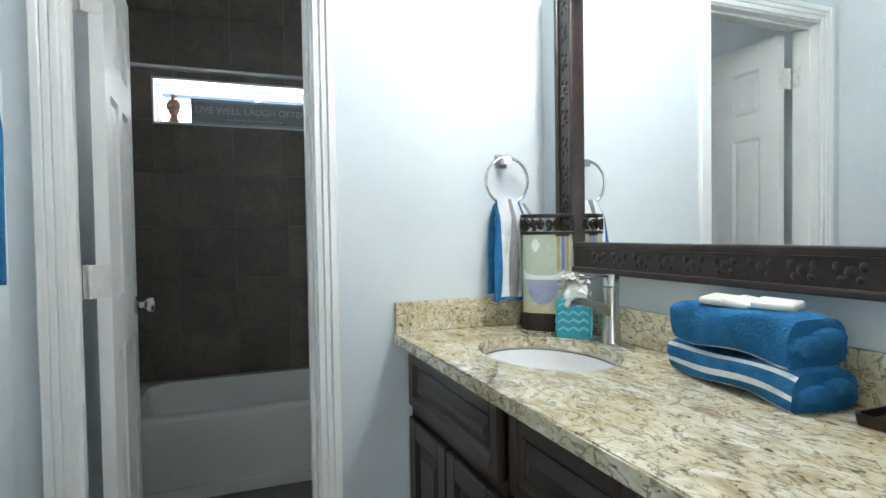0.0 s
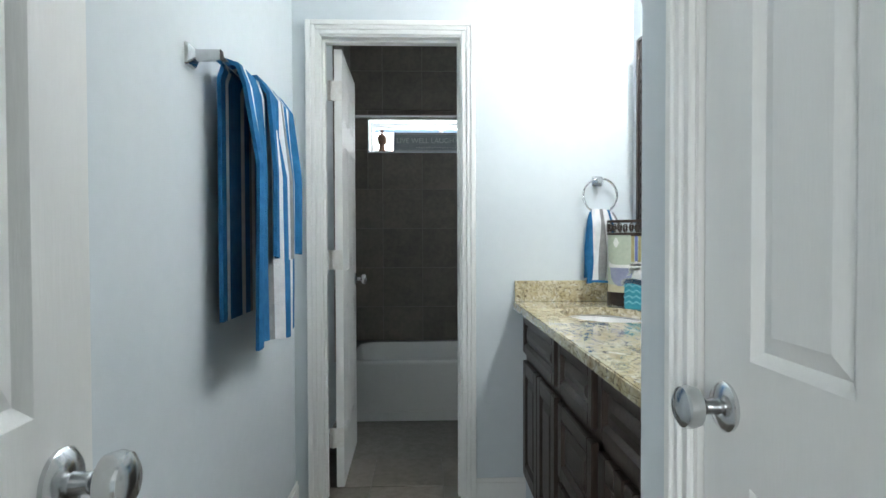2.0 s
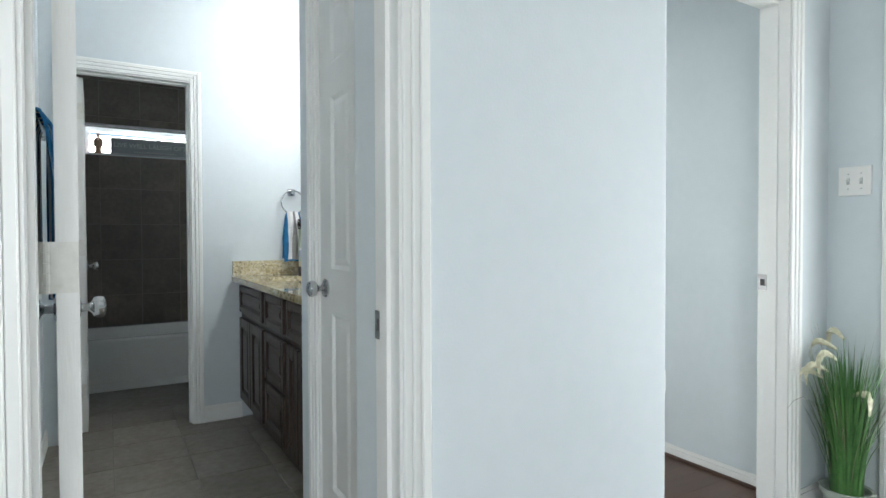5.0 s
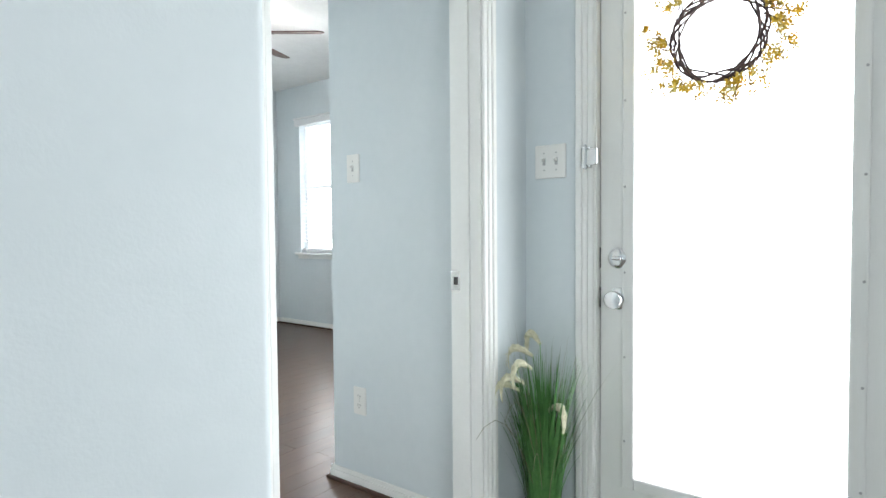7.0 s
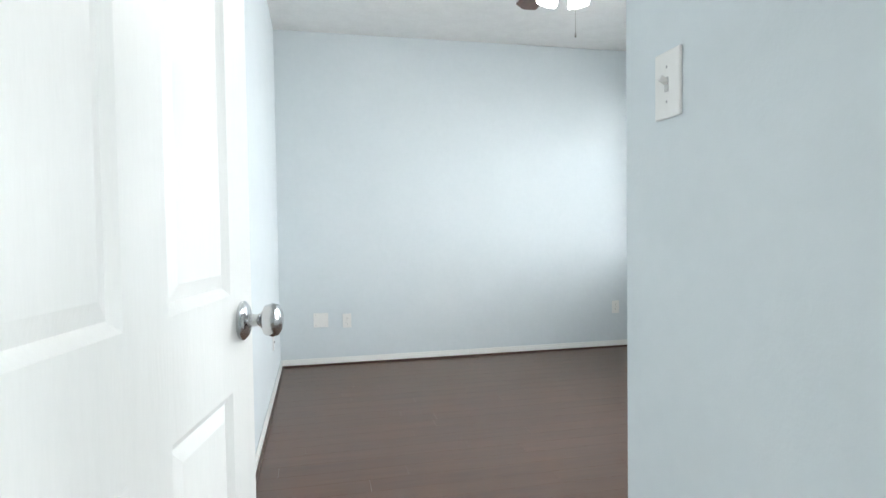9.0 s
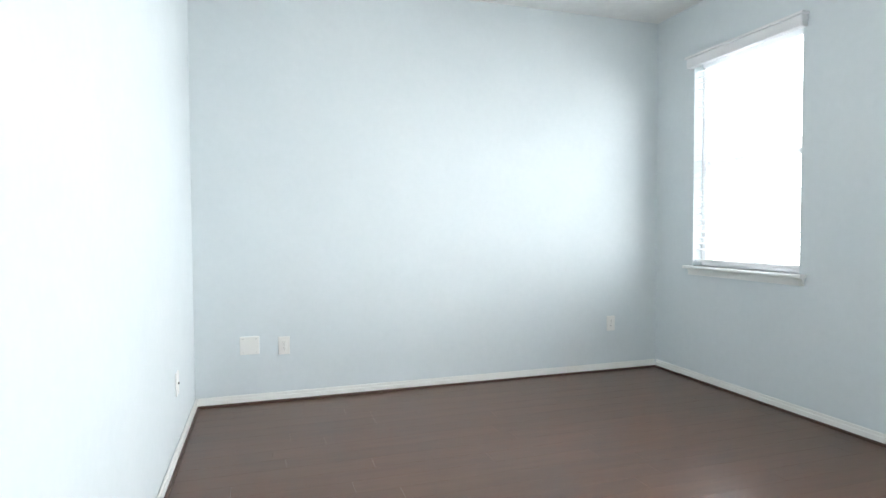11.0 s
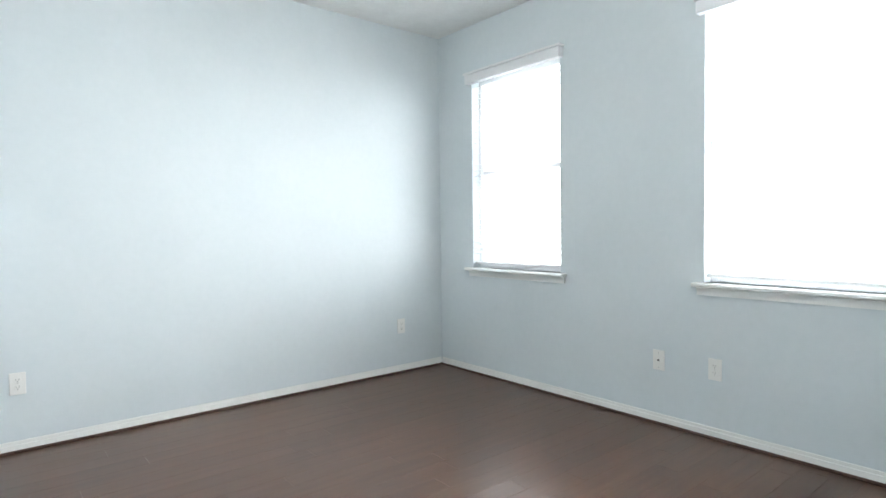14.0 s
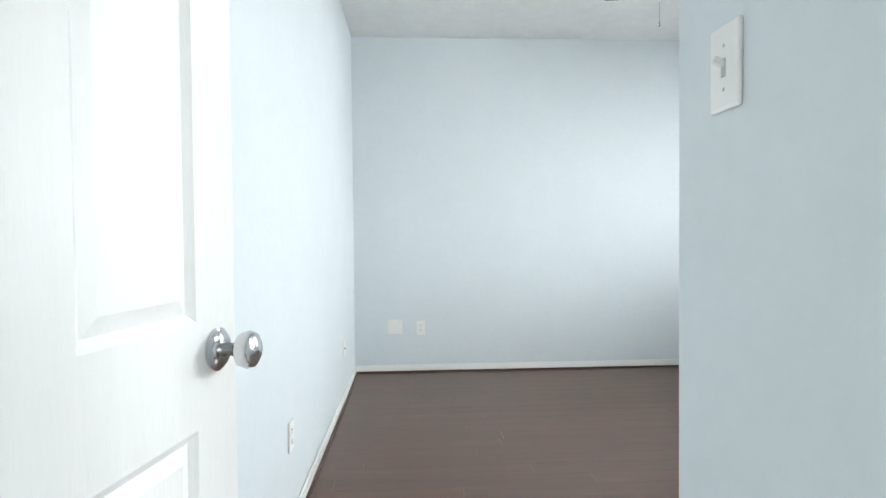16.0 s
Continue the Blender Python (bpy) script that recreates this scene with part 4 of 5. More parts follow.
def hand_towel(x, ztop, zbot):
    ob = tagged(new("hand_towel"), "blue, white and grey striped hand towel through a ring", "towel")
    ob.matrix_basis = pose(x, YP - 0.046, ztop)
    bands = ((0, 0), (0.14, 1), (0.34, 2), (0.50, 1), (0.64, 0), (0.86, 1), (0.95, 2))
    h = ztop - zbot
    for nm, off, drop in (("front_fall", -0.030, 1.0), ("back_fall", 0.012, 0.93)):
        def place(u, v, off=off, drop=drop):
            w = 0.052 + 0.024 * min(1, v * 1.8) ** 0.7
            fold = 0.005 * math.sin(u * 9 + 1) * (1 - 0.6 * v) + 0.004 * math.sin(u * 17 + v * 5)
            return ((u - 0.5) * 2 * w + 0.006 * math.sin(v * 3), off * min(1, v * 5 + 0.1) + fold, -h * v * drop + 0.012 * (0.5 - abs(u - 0.5)) * (1 - v) + 0.004 * math.sin(u * 5))
        part(nm, cloth(36, 30, place, lambda u, v: 0 if v > 0.965 else stripes(u, bands), 0.012), TERRY, ob, smooth=True)


hand_towel(0.944, 1.268, 0.962)


# towel bar on the side wall
def towel_bar(y0, y1, z):
    ob = thing("towel_bar", pose(XL, 0, z), "satin chrome towel bar on the bathroom wall", "towel bar")
    for y in (y0, y1):
        part("post", loft([(rounded(0, 0, 0.055, 0.055, 0.006, 3), 0), (rounded(0, 0, 0.050, 0.050, 0.006, 3), 0.008), (rounded(0, 0, 0.026, 0.026, 0.006, 3), 0.020), (rounded(0, 0, 0.026, 0.026, 0.006, 3), 0.078)]), CHROME, ob, m=pose(0, y, 0, 0, 90, 0))
    part("bar", box(0.056, 0.072, y0, y1, -0.008, 0.008, bevel=0.002), CHROME, ob)


BARZ = 1.60
towel_bar(0.42, 1.20, BARZ)


def draped(name, label, y0, y1, front, back, bands, lift=0.0, waves=1.0, seed=0.0):
    ob = tagged(new(name), label, "towel", "towels on the bar")
    ob.matrix_basis = pose(XL + 0.064, 0, BARZ)
    total = front + back

    def place(u, v):
        s = v * total - back
        y = y0 + (y1 - y0) * u
        fall = abs(s)
        r = 0.014 + lift
        if s < -0.02:
            px, pz = -r - 0.006, -fall
        elif s > 0.02:
            px, pz = r + 0.012, -fall
        else:
            a = s / 0.02 * math.pi / 2
            px, pz = r * math.sin(a), r * math.cos(a) * 0.9
        w = min(1, fall * 4) * waves
        if s > 0:
            px += w * (0.016 * math.sin(u * 11 + seed) + 0.010 * math.sin(u * 23 + 2 * seed) + 0.02)
            y += w * 0.012 * math.sin(s * 5 + u * 6 + seed)
            pz += w * 0.018 * math.sin(u * 7 + seed) * fall
        return (px, y, pz)

    part("cloth", cloth(48, 60, place, lambda u, v: stripes(u, bands), 0.011), TERRY, ob, smooth=True)


draped("bath_towel", "blue striped bath towel hanging from the towel bar", 0.51, 1.035, 0.74, 0.66, ((0, 0), (0.06, 1), (0.10, 0), (0.30, 1), (0.36, 0), (0.44, 2), (0.48, 1), (0.54, 0), (0.62, 1), (0.66, 2), (0.72, 1), (0.78, 0), (0.86, 1), (0.92, 2), (0.97, 0)), 0.0, 1.0, 0.6)
draped("hand_towel", "blue striped hand towel folded over a larger towel", 0.70, 0.995, 0.50, 0.40, ((0, 0), (0.36, 1), (0.42, 2), (0.48, 1), (0.54, 0), (0.66, 1), (0.78, 2), (0.84, 0)), 0.014, 0.9, 2.1)


# folded towels on the counter
def rolled_edge(name, label, w, d, h, m, bands, bulge, roll):
    """A folded towel: a soft block whose front shows the folds' stripes."""
    ob = tagged(new(name), label, "towel", "folded towels")
    ob.matrix_basis = m
    bm = bmesh.new()
    n, k = 40, 72
    rings = []
    for i in range(n + 1):
        u = i / n
        end = 1 - 0.10 * max(0, abs(u - 0.5) * 2 - 0.8) * 5 * 0.6
        ring = []
        for j in range(k):
            a = 2 * math.pi * j / k
            c, s = math.cos(a), math.sin(a)
            y = d / 2 * math.copysign(abs(c) ** 0.45, c)
            z = h / 2 * math.copysign(abs(s) ** 0.55, s)
            z = z * end + 0.005 * math.sin(u * 7 + a) + bulge * math.sin(math.pi * u) * (s > 0)
            y += 0.006 * math.sin(u * 9 + a * 2)
            z = max(z, -h / 2)
            ring.append(bm.verts.new(((u - 0.5) * w, y * (1 - 0.05 * abs(u - 0.5)), z + h / 2)))
        rings.append(ring)
    for a, b in zip(rings, rings[1:]):
        for j in range(k):
            f = bm.faces.new((a[j], b[j], b[(j + 1) % k], a[(j + 1) % k]))
            sv, cv = math.sin(2 * math.pi * (j + 0.5) / k), math.cos(2 * math.pi * (j + 0.5) / k)
            zf = 0.5 + 0.5 * math.copysign(abs(sv) ** 0.55, sv)
            f.material_index = 1 if cv < 0 and any(lo < zf < hi for lo, hi in bands) else 0
    bm.faces.new(rings[0])
    bm.faces.new(rings[-1][::-1])
    bmesh.ops.recalc_face_normals(bm, faces=bm.faces)
    part("folded_cloth", bm, (BLUE, WHITETERRY, GREYTERRY), ob, smooth=True)
    for j in range(roll):
        y, z, r = -d / 2 + d * (0.36 + 0.32 * j), h * (0.46 + 0.14 * (j % 2)), h * 0.30
        fold = bmesh.new()
        rings = [[fold.verts.new((px, y + r * k_ * 1.7 * math.cos(2 * math.pi * q / 18), z + r * k_ * 0.8 * math.sin(2 * math.pi * q / 18))) for q in range(18)] for px, k_ in ((w / 2 - 0.03, 1.0), (w / 2 - 0.002, 0.98), (w / 2 + 0.010, 0.80), (w / 2 + 0.014, 0.45))]
        for ra, rb in zip(rings, rings[1:]):
            for q in range(18):
                fold.faces.new((ra[q], rb[q], rb[(q + 1) % 18], ra[(q + 1) % 18]))
        fold.faces.new(rings[-1][::-1])
        part("end_fold", fold, (BLUE,), ob, smooth=True)
    return ob


TURN = -98
rolled_edge("folded_towel", "folded blue bath towel with pale stripes on the counter", 0.315, 0.135, 0.064, pose(1.014, 0.632, CZ, 0, 0, TURN), ((0.03, 0.13), (0.38, 0.55), (0.84, 0.93)), 0.004, 2)
rolled_edge("folded_towel", "folded blue towel lying on top of another", 0.285, 0.130, 0.080, pose(1.014, 0.636, CZ + 0.066, 0, 0, TURN + 2), ((0.02, 0.10),), 0.008, 2)


def soap_bars():
    for k, (dx, dy, rz, rx) in enumerate(((-0.03, 0.085, 12, 3), (-0.028, 0.035, -8, 4), (-0.03, -0.03, 20, 3))):
        ob = tagged(part("soap_bar", box(-0.030, 0.030, -0.036, 0.036, 0, 0.014, bevel=0.005, seg=3), SOAP, smooth=True), "ivory square soap bar resting on a blue towel", "soap", "soap bars")
        ob.matrix_basis = pose(1.036 + dx, 0.600 + dy, CZ + 0.152 + 0.004 * (k == 2), rx, -5, rz)


soap_bars()
dish = tagged(part("soap_tray", loft([(rounded(0, 0, 0.09, 0.12, 0.012), 0), (rounded(0, 0, 0.095, 0.125, 0.014), 0.018), (rounded(0, 0, 0.085, 0.115, 0.012), 0.018), (rounded(0, 0, 0.08, 0.11, 0.012), 0.006)]), BRONZE), "dark bronze tray on the granite counter", "tray")
dish.matrix_basis = pose(1.02, 0.36, CZ)


def tissue_box(x, y, rz):
    ob = thing("tissue_holder", pose(x, y, CZ, 0, 0, rz), "teal chevron ceramic tissue holder with white tissue", "tissue box")
    part("box", box(-0.048, 0.048, -0.048, 0.048, 0, 0.108, bevel=0.006), TEAL, ob)
    for side in range(4):
        m = pose(0, 0, 0, 0, 0, 90 * side)
        bm = bmesh.new()
        for row in range(4):
            z = 0.020 + row * 0.022
            for k in range(6):
                a, b = -0.042 + k * 0.014, -0.028 + k * 0.014
                za, zb = (z, z + 0.009) if k % 2 == 0 else (z + 0.009, z)
                vs = [bm.verts.new((px, py, pz)) for px, pz in ((a, za), (b, zb), (b, zb + 0.006), (a, za + 0.006)) for py in (-0.0500,)]
                ws = [bm.verts.new((v.co.x, -0.047, v.co.z)) for v in vs]
                bm.faces.new(vs)
                for q in range(4):
                    bm.faces.new((vs[(q + 1) % 4], vs[q], ws[q], ws[(q + 1) % 4]))
        part("chevron_relief", bm, TEALLIGHT, ob, m=m)
    bm = bmesh.new()
    rnd = random.Random(5)
    for k in range(26):
        th, el = rnd.uniform(0, 6.28), rnd.uniform(0.1, 1.4)
        c = Vector((0.036 * math.cos(th) * math.cos(el), 0.036 * math.sin(th) * math.cos(el), 0.112 + 0.060 * math.sin(el)))
        pts = []
        nrm = Vector((math.cos(th) * math.cos(el), math.sin(th) * math.cos(el), math.sin(el) + 0.3)).normalized()
        u = nrm.orthogonal().normalized()
        v = nrm.cross(u)
        mid = bm.verts.new(c + nrm * 0.004)
        for q in range(9):
            a = 2 * math.pi * q / 9
            r = rnd.uniform(0.016, 0.026)
            pts.append(bm.verts.new(c + u * r * math.cos(a) + v * r * math.sin(a) + nrm * rnd.uniform(-0.006, 0.012)))
        for q in range(9):
            bm.faces.new((mid, pts[q], pts[(q + 1) % 9]))
    lathe([(0.03, 0.104), (0.032, 0.12), (0.022, 0.15), (0.001, 0.16)], 14, bm)
    part("tissue", bm, TISSUE, ob, "crumpled white tissue", smooth=True)


tissue_box(1.022, 1.215, 52)


def panel_holder(x, y, rz):
    """A curved paper panel with a printed bath scene between dark scrolled metal bands."""
    ob = thing("table_lamp_shade", pose(x, y, CZ, 0, 0, rz), "printed paper lantern with dark scrolled metal bands", "lantern")
    rx, ry, h = 0.084, 0.048, 0.350

    def oval(k=1.0):
        return [(rx * k * math.cos(2 * math.pi * i / 40), ry * k * math.sin(2 * math.pi * i / 40)) for i in range(40)]

    part("paper", loft([(oval(0.98), 0.03), (oval(0.98), h - 0.05)], close=False), SAGE, ob, "pale sage printed paper", smooth=True)
    part("bottom_band", loft([(oval(1.03), 0), (oval(1.03), 0.052), (oval(0.99), 0.054)]), BRONZE, ob, smooth=True)
    part("top_rim", loft([(oval(1.03), h - 0.008), (oval(1.04), h), (oval(1.0), h + 0.002), (oval(0.98), h - 0.004)], close=False), BRONZE, ob)
    part("lower_rim", loft([(oval(1.03), h - 0.060), (oval(1.035), h - 0.052), (oval(1.0), h - 0.051), (oval(0.985), h - 0.06)], close=False), BRONZE, ob)
    bm = bmesh.new()
    for k in range(22):
        a = 2 * math.pi * (k + 0.5) / 22
        c = Vector((rx * 1.01 * math.cos(a), ry * 1.01 * math.sin(a), h - 0.030))
        tx = Vector((-rx * math.sin(a), ry * math.cos(a), 0)).normalized()
        pts = [c + tx * (0.010 * (1 - q / 16) * math.cos(q * 0.8 + k * 3)) + Vector((0, 0, 0.019 * (1 - q / 18) * math.sin(q * 0.8 + k * 3))) for q in range(13)]
        tube(pts, 0.0026, 5, bm)
    part("scrollwork", bm, BRONZE, ob)

    def art(nm, a0, a1, shape, material, proud=1.0):
        bm = bmesh.new()
        n = 14
        lo, hi = [], []
        for i in range(n + 1):
            a = radians(a0 + (a1 - a0) * i / n)
            z0, z1 = shape(i / n)
            p = (rx * proud * math.cos(a), ry * proud * math.sin(a))
            lo.append(bm.verts.new((*p, z0)))
            hi.append(bm.verts.new((*p, z1)))
        for i in range(n):
            bm.faces.new((lo[i], lo[i + 1], hi[i + 1], hi[i]))
        part(nm, bm, material, ob, smooth=True)

    art("printed_floor", 200, 340, lambda u: (0.054, 0.085), CREAM)
    art("printed_tub", 218, 292, lambda u: (0.155 - 0.075 * math.sin(math.pi * u) ** 0.4, 0.158), PRINTGREY, 1.003)
    art("printed_tub_rim", 208, 302, lambda u: (0.155, 0.168 + 0.018 * (2 * u - 1) ** 4), PRINTWHITE, 1.006)
    for nm, a, mt in (("printed_towel", 290, PRINTOLIVE), ("printed_towel", 300, PRINTBLUE), ("printed_towel", 310, PRINTOLIVE)):
        art(nm, a - 4, a + 4, lambda u: (0.180, 0.285), mt, 1.003)
    art("printed_rail", 284, 316, lambda u: (0.285, 0.290), BRONZE, 1.006)
    art("printed_wreath", 232, 252, lambda u: (0.258 - 0.020 * math.sin(math.pi * u), 0.258 + 0.020 * math.sin(math.pi * u)), PRINTWHITE, 1.004)


panel_holder(1.022, 1.345, -34)


# ---- tub room ----
def bathtub():
    x0, x1, y0, y1 = XL + 0.012, TX1, 2.60, YW
    ob = thing("bathtub", pose((x0 + x1) / 2, (y0 + y1) / 2, 0), "white alcove bathtub with a smooth apron", "bathtub")
    w, d, h = x1 - x0, y1 - y0, 0.375
    rim = rounded(0, 0, w, d, 0.004)
    part("shell", loft([(rim, 0.11), (rim, h - 0.02), (rounded(0, 0, w - 0.006, d - 0.006, 0.006), h - 0.006), (rounded(0, 0, w - 0.02, d - 0.02, 0.012), h), (rounded(0, 0, w - 0.16, d - 0.15, 0.13), h), (rounded(0, 0, w - 0.18, d - 0.17, 0.13), h - 0.012), (rounded(0, 0, w - 0.26, d - 0.26, 0.12), 0.12), (rounded(0, 0, w - 0.36, d - 0.36, 0.08), 0.09)]), TUBWHITE, ob, smooth=True)
    part("apron_foot", box(-w / 2, w / 2, -d / 2 + 0.006, -d / 2 + 0.03, 0.0, 0.11), TUBWHITE, ob)
    part("skirt_bead", box(-w / 2, w / 2, -d / 2 - 0.008, -d / 2 + 0.004, 0.0, 0.060, bevel=0.004), TUBWHITE, ob)


bathtub()
rod = thing("shower_rod", pose(0, 2.66, 1.932), "satin metal shower curtain rod above the tub", "shower rod")
part("rod", tube([(XL + 0.004, 0, 0), (TX1, 0, 0)], 0.0125, 14), CHROME, rod, smooth=True)
for rx_, s_ in ((XL, 1), (TX1, -1)):
    part("flange", lathe([(0.001, 0), (0.035, 0), (0.030, 0.008), (0.015, 0.014), (0.001, 0.015)], 20, None, pose(rx_, 0, 0, 0, 90 * s_, 0)), CHROME, rod, smooth=True)


def toilet(x, y):
    ob = thing("toilet", pose(x, y, 0, 0, 0, 90), "white porcelain toilet beside the bathtub", "toilet")

    def egg(w, l, sh=0.0):
        return [(w / 2 * math.sin(2 * math.pi * i / 36), sh + l / 2 * math.cos(2 * math.pi * i / 36) * (1.0 if math.cos(2 * math.pi * i / 36) > 0 else 0.85)) for i in range(36)][::-1]

    part("bowl", loft([(egg(0.22, 0.40), 0), (egg(0.20, 0.36), 0.05), (egg(0.20, 0.34), 0.16), (egg(0.30, 0.42), 0.30), (egg(0.36, 0.47), 0.385), (egg(0.34, 0.45), 0.39)]), PORCELAIN, ob, smooth=True)
    part("seat", loft([(egg(0.37, 0.48), 0.391), (egg(0.375, 0.485), 0.40), (egg(0.36, 0.47), 0.412)]), PORCELAIN, ob, smooth=True)
    part("lid", loft([(egg(0.36, 0.47), 0.413), (egg(0.365, 0.475), 0.425), (egg(0.33, 0.44), 0.435)]), PORCELAIN, ob, smooth=True)
    part("tank", box(-0.23, 0.23, -0.42, -0.23, 0.39, 0.74, bevel=0.02), PORCELAIN, ob, smooth=True)
    part("tank_lid", box(-0.24, 0.24, -0.43, -0.22, 0.74, 0.775, bevel=0.010), PORCELAIN, ob, smooth=True)


toilet(0.67, 2.12)


def tub_window():
    ob = thing("window_tub", pose(0, YW, 0), "small bright transom window above the bathtub", "window", "", "structure")
    x0, x1, z0, z1 = TW
    part("reveal", boxes((x0 - 0.0, x0 + 0.010, 0.0, 0.2, z0, z1), (x1 - 0.010, x1, 0.0, 0.2, z0, z1), (x0 + 0.01, x1 - 0.01, 0.0, 0.2, z1 - 0.012, z1), (x0 + 0.01, x1 - 0.01, 0.0, 0.2, z0, z0 + 0.010)), WALL, ob)
    bm = bmesh.new()
    for a in ((x0 + 0.01, x0 + 0.04, z0 + 0.01, z1 - 0.012), (x1 - 0.04, x1 - 0.01, z0 + 0.01, z1 - 0.012), (x0 + 0.04, x1 - 0.04, z0 + 0.01, z0 + 0.04), (x0 + 0.04, x1 - 0.04, z1 - 0.05, z1 - 0.012), (0.30, 0.33, z0 + 0.04, z1 - 0.05)):
        box(a[0], a[1], 0.14, 0.18, a[2], a[3], bm=bm)
    part("window_frame", bm, VINYL, ob)
    p = part("pane", box(x0 + 0.04, x1 - 0.04, 0.158, 0.162, z0 + 0.04, z1 - 0.05), GLASS, ob)
    p.visible_shadow = False


tub_window()


def text_mesh(name, words, size, material, parent, m, label=""):
    c = bpy.data.curves.new(name, "FONT")
    c.body, c.size, c.extrude, c.align_x, c.align_y = words, size, 0.0012, "CENTER", "CENTER"
    tmp = bpy.data.objects.new(name, c)
    me = bpy.data.meshes.new_from_object(tmp)
    bpy.data.objects.remove(tmp)
    me.materials.append(material)
    ob = new(name, me)
    ob.parent = parent
    ob.matrix_local = m
    return tagged(ob, label)


def sign():
    x0, x1, z0 = -0.055, 0.62, TW[2] + 0.010
    ob = thing("wooden_sign", pose((x0 + x1) / 2, YW + 0.035, z0, -4, 0, 0), "weathered grey wooden sign with pale lettering", "sign")
    w, h = x1 - x0, 0.150
    part("board", box(-w / 2, w / 2, -0.008, 0.008, 0, h, bevel=0.002), SIGNGREY, ob)
    part("border", boxes((-w / 2 + 0.01, w / 2 - 0.01, -0.0095, -0.0075, h - 0.014, h - 0.010), (-w / 2 + 0.01, w / 2 - 0.01, -0.0095, -0.0075, 0.010, 0.013)), SIGNPALE, ob)
    text_mesh("lettering", "LIVE WELL LAUGH OFTEN", 0.054, SIGNPALE, ob, pose(0, -0.009, 0.085, 90, 0, 0))
    bm = bmesh.new()
    for k in range(17):
        u = -0.16 + 0.02 * k
        lathe([(0.005, 0), (0.001, 0.002)], 8, bm, pose(u, -0.008, 0.032 + 0.003 * (k % 2), 90, 0, 0))
    part("ornament", bm, SIGNPALE, ob)


sign()


def pineapple(x, y):
    ob = thing("pineapple_figurine", pose(x, y, TW[2] + 0.010), "brown clay pineapple figurine on the window ledge", "figurine")
    part("base", lathe([(0.001, 0), (0.030, 0), (0.033, 0.012), (0.026, 0.022), (0.020, 0.05), (0.027, 0.058), (0.001, 0.06)], 18), CLAY, ob, smooth=True)
    bm = lathe([(0.018, 0.055), (0.030, 0.07), (0.036, 0.095), (0.032, 0.125), (0.018, 0.140), (0.001, 0.142)], 18)
    for r in range(5):
        for k in range(9):
            a = 2 * math.pi * (k + 0.5 * (r % 2)) / 9
            rr = (0.030, 0.035, 0.036, 0.033, 0.026)[r]
            lathe([(0.009, 0), (0.001, 0.006)], 4, bm, pose(rr * math.cos(a), rr * math.sin(a), 0.070 + 0.016 * r) @ Matrix.Rotation(a, 4, "Z") @ Matrix.Rotation(math.pi / 2, 4, "Y"))
    part("fruit", bm, CLAY, ob)
    bm = bmesh.new()
    for k in range(11):
        a = 2.4 * k
        s = 0.022 - 0.0012 * k
        tube([(0, 0, 0.138), (s * 0.6 * math.cos(a), s * 0.6 * math.sin(a), 0.155), (s * math.cos(a), s * math.sin(a), 0.168 + 0.002 * k)], 0.006, 5, bm, 0.1)
    part("crown", bm, CLAY, ob)


pineapple(-0.145, YW + 0.06)


